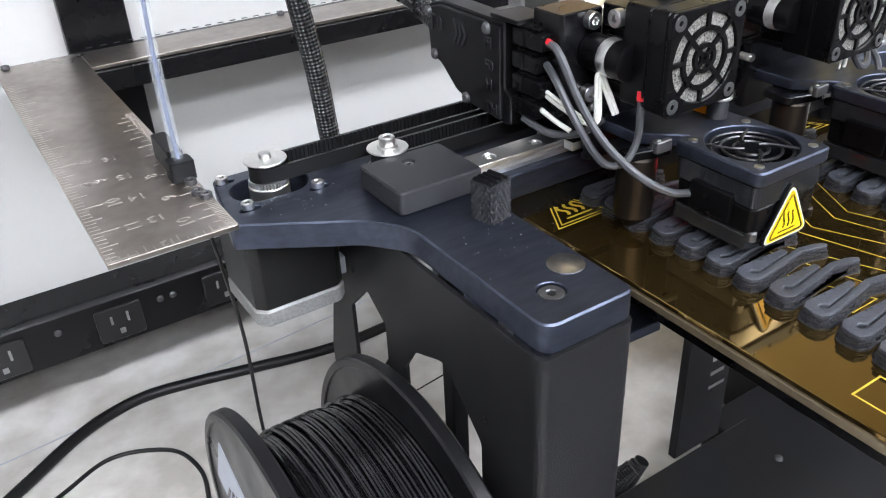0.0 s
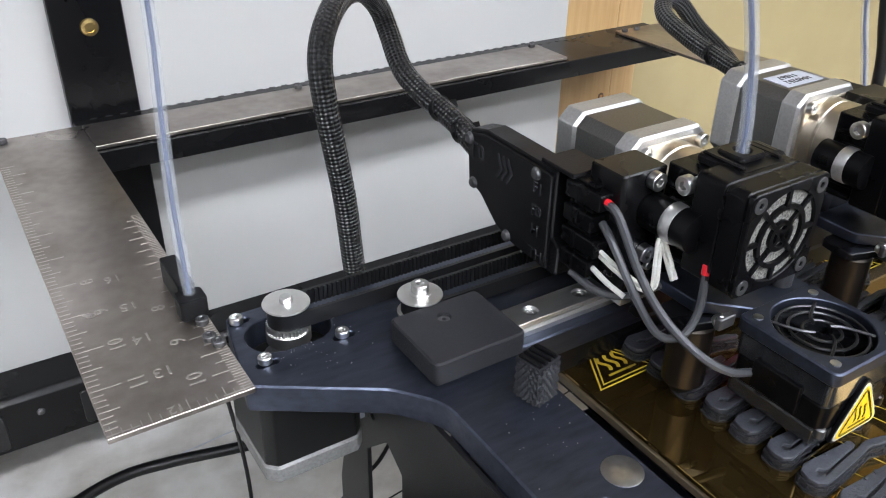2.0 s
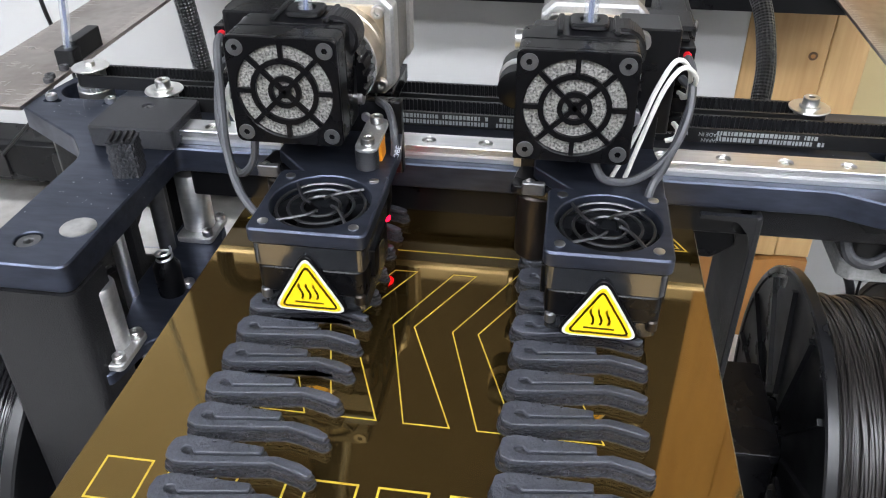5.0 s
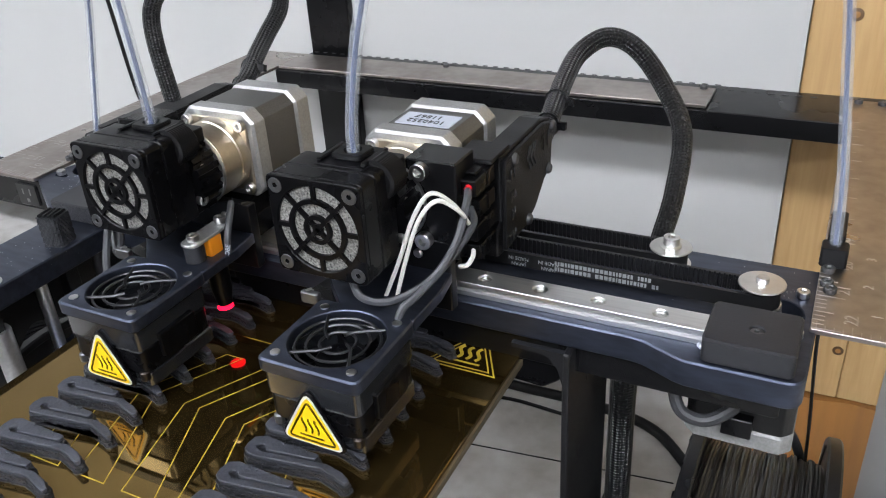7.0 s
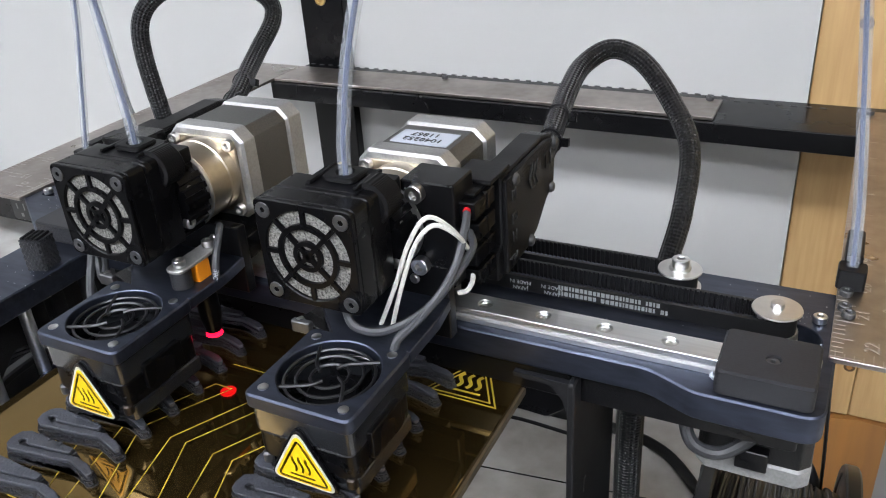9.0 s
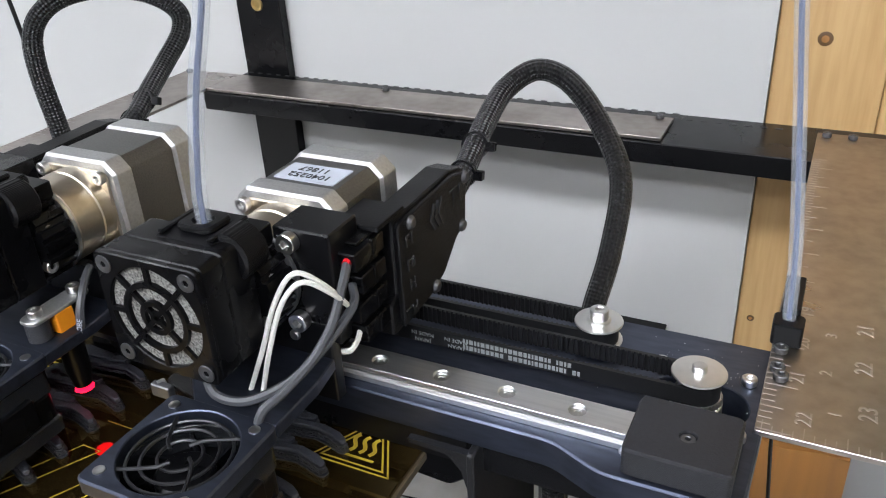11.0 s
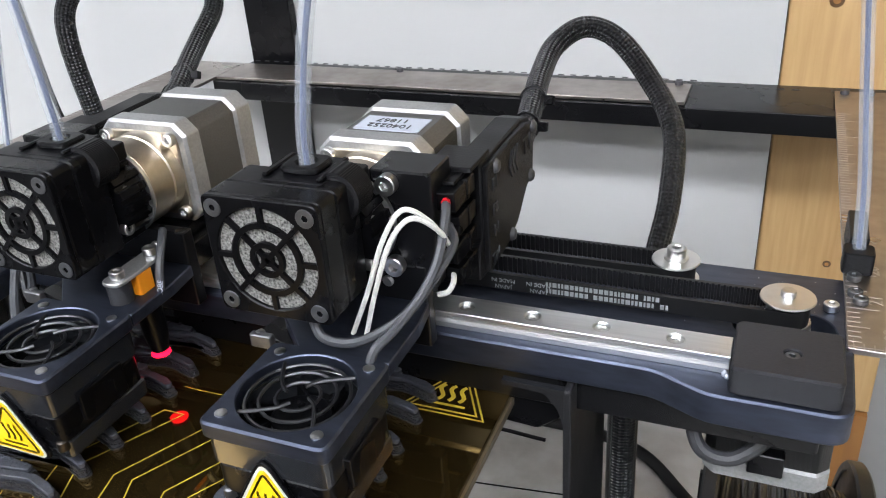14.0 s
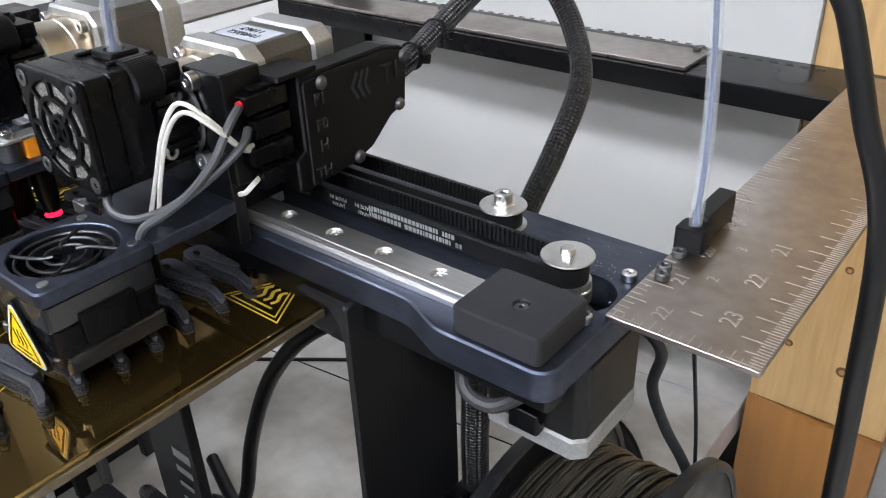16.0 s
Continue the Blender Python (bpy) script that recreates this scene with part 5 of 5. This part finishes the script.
def clip_mesh(seed):
    """The smooth upper slab with a fine score line and cut nubs on the short arm."""
    rr = random.Random(seed)
    loop = rounded([(x + rr.uniform(-0.00012, 0.00012), y + rr.uniform(-0.00012, 0.00012), 0.0012) for x, y in CLIP_TOP], 3)
    bm = prism(inset(loop, 0.0003), 0.0040, 0.0045)
    prism(loop, 0.0045, 0.0058, c=0.0003, bm=bm)
    for nub in range(3):
        p, w = Vector((rr.uniform(0.010, 0.028), rr.uniform(0.0034, 0.0043))), rr.uniform(0.0003, 0.0006)
        prism([p + Vector((w * 1.8 * math.cos(t), w * math.sin(t))) for t in (0, 1.2, 2.4, 3.7, 5.1)], 0.0057, 0.0060 + rr.uniform(0.0, 0.0004), bm=bm)
    return mesh_of(bm, "hook", M_CLIP)


def raft_mesh(seed):
    """Rough lower layers: a ragged wall set in under the slab, and a wider foot."""
    rr = random.Random(seed)
    base_ = rounded([(x, y, 0.001) for x, y in CLIP_TOP[:12] + CLIP_TOP[18:]], 2)
    loop = []
    for i, p in enumerate(base_):
        q = base_[(i + 1) % len(base_)]
        n_ = max(1, int((q - p).length / 0.0012))
        for k in range(n_):
            loop.append(p.lerp(q, k / n_))
    bm = bmesh.new()
    foot, wall = inset(loop, -0.0011), inset(loop, -0.0004)
    prism([p + Vector((rr.uniform(-0.0002, 0.0002), rr.uniform(-0.0002, 0.0002))) for p in foot], 0.0, 0.0007, bm=bm)
    z = 0.0008
    while z < 0.0034:
        prism([p + Vector((rr.uniform(-0.00034, 0.00034), rr.uniform(-0.00034, 0.00034))) for p in wall], z, z + 0.00055, bm=bm)
        z += 0.00074
    prism(inset(loop, 0.0006), 0.0006, 0.0042, bm=bm)
    for k in range(34):
        p = wall[rr.randrange(len(wall))]
        w, z0, a = rr.uniform(0.0003, 0.0006), rr.uniform(0.0006, 0.0028), rr.uniform(0, 3)
        prism([p + Vector((w * math.cos(a + t), w * math.sin(a + t))) for t in (0, 1.3, 2.5, 3.6, 5.0)], z0, z0 + rr.uniform(0.0004, 0.0010), bm=bm)
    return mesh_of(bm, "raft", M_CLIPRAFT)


CLIPS = [(clip_mesh(k), raft_mesh(50 + k)) for k in range(4)]
rng = random.Random(11)
for colx in (-0.0915, 0.0075):
    for k in range(14):
        y = 0.0020 - 0.0148 * k
        c = thing("printed_clip", (colx + rng.uniform(-0.0006, 0.0006), y + rng.uniform(-0.0005, 0.0005), -0.0260), "blue-grey printed plastic hook clip with a rough base on the bed", "printed clip", "printed clips on the bed")
        c.rotation_euler = (0, 0, rng.uniform(-0.02, 0.02))
        a, b = CLIPS[rng.randrange(4)]
        part("hook", a, None, c)
        part("raft", b, None, c, "rough layered base with side shade in its colour")

# ---------------------------------------------------------------- knurled knob lying on the plate
knob = thing("knurled_cap", (-0.1615, -0.0345, 0.0), "black printed knob with a diamond-knurled side on the plate", "knob")
knob.rotation_euler = (0, 0, radians(13))
bm = bmesh.new()
rows, cols = 9, 36
grid = []
for i in range(rows + 1):
    z = 0.0002 + 0.0160 * i / rows
    ringv = []
    for j in range(cols):
        a = 2 * math.pi * j / cols
        sqr = 0.0056 / max(abs(math.cos(a)), abs(math.sin(a)), 0.75)
        rad = sqr + (0.0006 if (i + j) % 2 else -0.0001)
        ringv.append(bm.verts.new((rad * math.cos(a), rad * math.sin(a), z)))
    grid.append(ringv)
for i in range(rows):
    for j in range(cols):
        q = (grid[i][j - 1], grid[i][j], grid[i + 1][j], grid[i + 1][j - 1])
        if (i + j) % 2:
            bm.faces.new((q[0], q[1], q[2])); bm.faces.new((q[0], q[2], q[3]))
        else:
            bm.faces.new((q[0], q[1], q[3])); bm.faces.new((q[1], q[2], q[3]))
bm.faces.new(grid[0]); bm.faces.new(grid[-1])
part("grip", bm, M_GREYPRINT, knob)
for k in range(4):
    part("top_rib", box(-0.0050 + 0.0027 * k, -0.0035 + 0.0027 * k, -0.0048, 0.0048, 0.0160, 0.0176), M_PRINTED, knob)


# ---------------------------------------------------------------- filament spools
def spool(name_label, xa, xb, yc, zc, wind, rw, seed, ribs):
    s = thing("filament_spool", (0, yc, zc), name_label, "filament spool", "filament spools")
    w = 0.0045
    for x0, x1, lab in ((xa, xa + w, ""), (xb - w, xb, "")):
        holes = [rounded([(0.035 * math.cos(a - 0.38), 0.035 * math.sin(a - 0.38), 0.004), (0.072 * math.cos(a - 0.30), 0.072 * math.sin(a - 0.30), 0.006), (0.072 * math.cos(a + 0.30), 0.072 * math.sin(a + 0.30), 0.006), (0.035 * math.cos(a + 0.38), 0.035 * math.sin(a + 0.38), 0.004)], 3) for a in [2 * math.pi * k / 6 for k in range(6)]] if ribs else []
        fl = part("flange", prism(circle(0, 0, 0.0985, 72), x0, x1, holes=[circle(0, 0, 0.026, 28), *holes], c=0.0012, m=TX), M_SPOOL, s, "black plastic flange")
        part("rim", prism(circle(0, 0, 0.0992, 72), x0 - 0.0012, x1 + 0.0012, holes=[circle(0, 0, 0.0945, 72)], c=0.0010, m=TX), M_SPOOL, fl)
    part("core", prism(circle(0, 0, 0.040, 36), xa + w, xb - w, holes=[circle(0, 0, 0.026, 28)], m=TX), M_SPOOL, s)
    rr = random.Random(seed)
    bm = bmesh.new()
    x = xa + w + 0.0012
    i = 0
    while x < xb - w - 0.0009:
        r = rw + (0.0006 if i % 2 else 0.0) + rr.uniform(-0.0008, 0.0008)
        tilt = rr.uniform(-0.0010, 0.0010)
        ph = rr.uniform(0, 6.28)
        sweep([(x + tilt * math.cos(a + ph), r * math.cos(a), r * math.sin(a)) for a in [2 * math.pi * k / 64 for k in range(64)]], 0.00092, 6, closed=True, bm=bm, smooth=False)
        x += 0.00168
        i += 1
    for i in range(14):
        x = rr.uniform(xa + 0.010, xb - 0.010)
        dx = rr.uniform(-0.006, 0.006)
        ph = rr.uniform(0, 6.28)
        sweep([(x + dx * math.cos(a + ph), (rw + 0.0017) * math.cos(a), (rw + 0.0017) * math.sin(a)) for a in [2 * math.pi * k / 64 for k in range(64)]], 0.0009, 6, closed=True, bm=bm, smooth=False)
    tagged(part("wound_filament", bm, wind, s, "tightly wound filament"), kind="stuff")
    part("winding_core", prism(circle(0, 0, rw - 0.0006, 64), xa + w + 0.0001, xb - w - 0.0001, m=TX), wind, s)
    return s


sp_l = spool("black spool of shiny black filament with a white paper label", -0.2700, -0.2020, -0.0350, -0.1660, M_WOUND, 0.0800, 3, False)
lab = part("paper_label", prism(rounded([(0.026, 0.040, 0.002), (0.064, 0.058, 0.002), (0.084, 0.020, 0.002), (0.040, 0.000, 0.002)]), -0.2704, -0.2701, m=TX), M_LABEL, sp_l, "white paper label with unreadable print")
for k in range(6):
    part("print_bar", prism([Vector((0.034 + 0.0055 * k, 0.038 - 0.002 * k)), Vector((0.036 + 0.0055 * k, 0.039 - 0.002 * k)), Vector((0.045 + 0.0055 * k, 0.020 - 0.001 * k)), Vector((0.043 + 0.0055 * k, 0.019 - 0.001 * k))], -0.2706, -0.27045, m=TX), M_BEAM, lab)
sp_r = spool("black ribbed spool of charcoal filament beside the printer", 0.1505, 0.2150, 0.0300, -0.1845, M_WOUNDBROWN, 0.0830, 9, False)
for s_, xc, face, x0, x1 in ((sp_l, -0.1945, FACE_LEFT, -0.2005, -0.1940), (sp_r, 0.1420, FACE_RIGHT, 0.1060, 0.1420)):
    hold = thing("spool_holder", (0, s_.location.y, s_.location.z), "black plastic spool holder fixed to the column", "spool holder", "spool holders")
    part("axle", turned([(0.0235, 0), (0.0235, 0.070), (0.0255, 0.072), (0.0255, 0.080)], Matrix.Translation((xc, 0, 0)) @ face, 28), M_BLACK, hold)
    part("block", box(x0, x1, -0.044, 0.020, -0.022, 0.030, 0.003), M_BLACK, hold)
    part("block_lip", box(x0, x1, -0.048, 0.022, 0.0302, 0.036, 0.003), M_BLACK, hold)
for a in range(14):
    q = 2 * math.pi * a / 14
    part("rib", prism([Vector((r * math.cos(q + t), r * math.sin(q + t))) for r, t in ((0.030, -0.05), (0.092, -0.018), (0.092, 0.018), (0.030, 0.05))], 0.1478, 0.1506, m=TX), M_SPOOL, sp_r, "raised rib")


# ---------------------------------------------------------------- looms, tubes and cables
def cable(name, pts, r, mat, label, category, group="", seg=12, kind=""):
    t = thing(name, (0, 0, 0), label, category, group, kind)
    part("jacket", sweep(pts, r, seg, 10), mat, t)
    return t


def zip_tie(t, at, r, tilt=(0, 0, 0)):
    part("cable_tie", prism(circle(0, 0, r + 0.0009, 20), -0.0013, 0.0013, holes=[circle(0, 0, r - 0.0006, 20)], m=Matrix.Translation(at) @ pose(0, 0, 0, *tilt)), M_BLACK, t)
    part("tie_head", prism(rect(r, r + 0.004, -0.002, 0.002, 0.0006), -0.002, 0.002, c=0.0003, m=Matrix.Translation(at) @ pose(0, 0, 0, *tilt)), M_BLACK, t)


ll = cable("cable_loom", [(-0.1190, 0.0640, 0.0470), (-0.1200, 0.0720, 0.0510), (-0.1215, 0.0830, 0.0560), (-0.1265, 0.1000, 0.0635), (-0.1290, 0.1150, 0.0715), (-0.1275, 0.1300, 0.0850), (-0.1310, 0.1330, 0.0960), (-0.1430, 0.1240, 0.1060), (-0.1600, 0.1080, 0.1100), (-0.1745, 0.0930, 0.1060), (-0.1835, 0.0840, 0.0940), (-0.1840, 0.0800, 0.0740), (-0.1785, 0.0790, 0.0340), (-0.1755, 0.0790, 0.0000), (-0.1745, 0.0765, -0.0160), (-0.1720, 0.0680, -0.0240), (-0.1680, 0.0560, -0.0260)], 0.0051, M_BRAID, "black braided cable loom arching from the print head", "cable loom", "braided looms")
zip_tie(ll, (-0.1205, 0.0760, 0.0528), 0.0051, (65, 0, 8))
zip_tie(ll, (-0.1235, 0.0900, 0.0592), 0.0051, (65, 0, 12))
lr = cable("cable_loom", [(0.0640, 0.0640, 0.0470), (0.0630, 0.0760, 0.0500), (0.0610, 0.0930, 0.0550), (0.0590, 0.1120, 0.0610), (0.0600, 0.1330, 0.0690), (0.0710, 0.1440, 0.0755), (0.0860, 0.1460, 0.0705), (0.1020, 0.1420, 0.0540), (0.1170, 0.1260, 0.0350), (0.1205, 0.1010, 0.0120), (0.1185, 0.0860, -0.0070), (0.1180, 0.0770, -0.0180), (0.1160, 0.0690, -0.0240), (0.1130, 0.0600, -0.0300)], 0.0051, M_BRAID, "black braided cable loom arching behind the gantry", "cable loom", "braided looms")
zip_tie(lr, (0.0630, 0.0760, 0.0500), 0.0051, (75, 0, 5))
zip_tie(lr, (0.0608, 0.0945, 0.0555), 0.0051, (72, 0, 5))
cl = cable("cable_loom", [(0.1128, 0.050, -0.0270), (0.1130, 0.051, -0.0500), (0.1127, 0.052, -0.0900), (0.1132, 0.050, -0.1300), (0.1128, 0.052, -0.1900), (0.1130, 0.051, -0.2720)], 0.0068, M_BRAID, "black braided cable loom running down the column", "cable loom", "braided looms")


def feed_tube(pts):
    t = thing("feed_tube", (0, 0, 0), "clear plastic feed tube with dark blue filament inside", "feed tube", "feed tubes")
    part("tube", sweep(pts, 0.0025, 12, 10), M_TUBE, t, "clear tube wall")
    part("filament", sweep(pts, 0.0010, 8, 10), M_BLUE, t, "dark blue filament")
    return t


feed_tube([(-0.0755, -0.0355, 0.0705), (-0.0765, -0.0350, 0.0900), (-0.0820, -0.0320, 0.1250), (-0.1000, -0.0200, 0.2000), (-0.1600, 0.0300, 0.3000), (-0.2200, 0.0800, 0.2600), (-0.2400, 0.0930, 0.1500), (-0.2440, 0.0920, 0.1000), (-0.2480, 0.0840, 0.0500), (-0.2495, 0.0745, 0.0070)])
feed_tube([(0.0260, -0.0355, 0.0705), (0.0270, -0.0350, 0.0900), (0.0340, -0.0310, 0.1300), (0.0550, -0.0200, 0.2000), (0.1100, 0.0300, 0.2900), (0.1600, 0.0750, 0.2400), (0.1770, 0.0870, 0.1600), (0.1830, 0.0900, 0.1150), (0.1890, 0.0880, 0.0700), (0.1935, 0.0810, 0.0350), (0.1955, 0.0745, 0.0070)])
cable("floor_cable", [(-0.60, 0.150, -0.2755), (-0.46, 0.190, -0.2755), (-0.37, 0.250, -0.2755), (-0.317, 0.286, -0.2755), (-0.273, 0.300, -0.2755), (-0.234, 0.296, -0.2755), (-0.180, 0.283, -0.2755), (-0.110, 0.268, -0.2755), (-0.039, 0.268, -0.2755), (0.044, 0.268, -0.2755), (0.095, 0.255, -0.2755), (0.135, 0.215, -0.2755)], 0.0045, M_RUBBER, "thick black power cable lying across the bench", "power cable")
cable("thin_cable", [(-0.40, 0.205, -0.2785), (-0.344, 0.233, -0.2785), (-0.305, 0.249, -0.2785), (-0.267, 0.232, -0.2785), (-0.255, 0.203, -0.2785), (-0.258, 0.172, -0.2785), (-0.275, 0.12, -0.2785)], 0.0016, M_RUBBER, "thin black cable looping on the bench", "cable")
cable("thin_cable", [(-0.20, 0.150, -0.2785), (-0.131, 0.199, -0.2785), (-0.096, 0.215, -0.2785), (-0.060, 0.243, -0.2785), (-0.032, 0.252, -0.2785), (0.02, 0.250, -0.2785)], 0.0016, M_RUBBER, "thin black cable lying on the bench", "cable")
cable("hanging_cable", [(0.190, 0.115, 0.320), (0.205, 0.103, 0.170), (0.216, 0.100, 0.105), (0.226, 0.100, 0.083), (0.237, 0.100, 0.052), (0.250, 0.100, 0.014), (0.2555, 0.100, -0.056), (0.2585, 0.100, -0.110), (0.262, 0.110, -0.200), (0.290, 0.130, -0.270), (0.40, 0.150, -0.276)], 0.0042, M_RUBBER, "thick black cable hanging beside the square", "power cable")
cable("motor_cable", [(0.1720, 0.0700, -0.0400), (0.1760, 0.0840, -0.0480), (0.1830, 0.0900, -0.0620), (0.1800, 0.0920, -0.0830), (0.1870, 0.0950, -0.1050), (0.1990, 0.1010, -0.1330), (0.2100, 0.1200, -0.2000), (0.2200, 0.1500, -0.2750)], 0.0026, M_TAPE, "dark grey cable dropping from the motor", "cable")
cable("filament_strand", [(-0.2470, 0.0700, -0.0020), (-0.2440, 0.0680, -0.0300), (-0.2400, 0.0640, -0.0800), (-0.2420, 0.0560, -0.1300), (-0.2450, 0.0400, -0.1600)], 0.0009, M_INK, "thin black filament strand rising from the spool", "filament", seg=8)
cable("filament_strand", [(0.1955, 0.0740, -0.0020), (0.1960, 0.0900, -0.0500), (0.2010, 0.1000, -0.1200), (0.2040, 0.1000, -0.1900), (0.1980, 0.0800, -0.2400)], 0.0009, M_INK, "thin black filament strand rising from the spool", "filament", seg=8)
cable("hanging_lead", [(-0.372, 0.200, 0.300), (-0.358, 0.200, 0.120), (-0.351, 0.200, 0.060), (-0.347, 0.203, -0.010), (-0.362, 0.228, -0.055), (-0.420, 0.272, -0.120), (-0.500, 0.2985, -0.190)], 0.0016, M_RUBBER, "thin black lead hanging beside the framing square", "cable")

cable("lead", [(0.060, 0.036, -0.058), (0.027, 0.030, -0.083), (0.000, 0.030, -0.113), (-0.022, 0.030, -0.148), (-0.044, 0.030, -0.198), (-0.060, 0.030, -0.248), (-0.080, 0.032, -0.2745), (-0.130, 0.050, -0.2752)], 0.0046, M_RUBBER, "thick black cable drooping to the bench", "power cable")
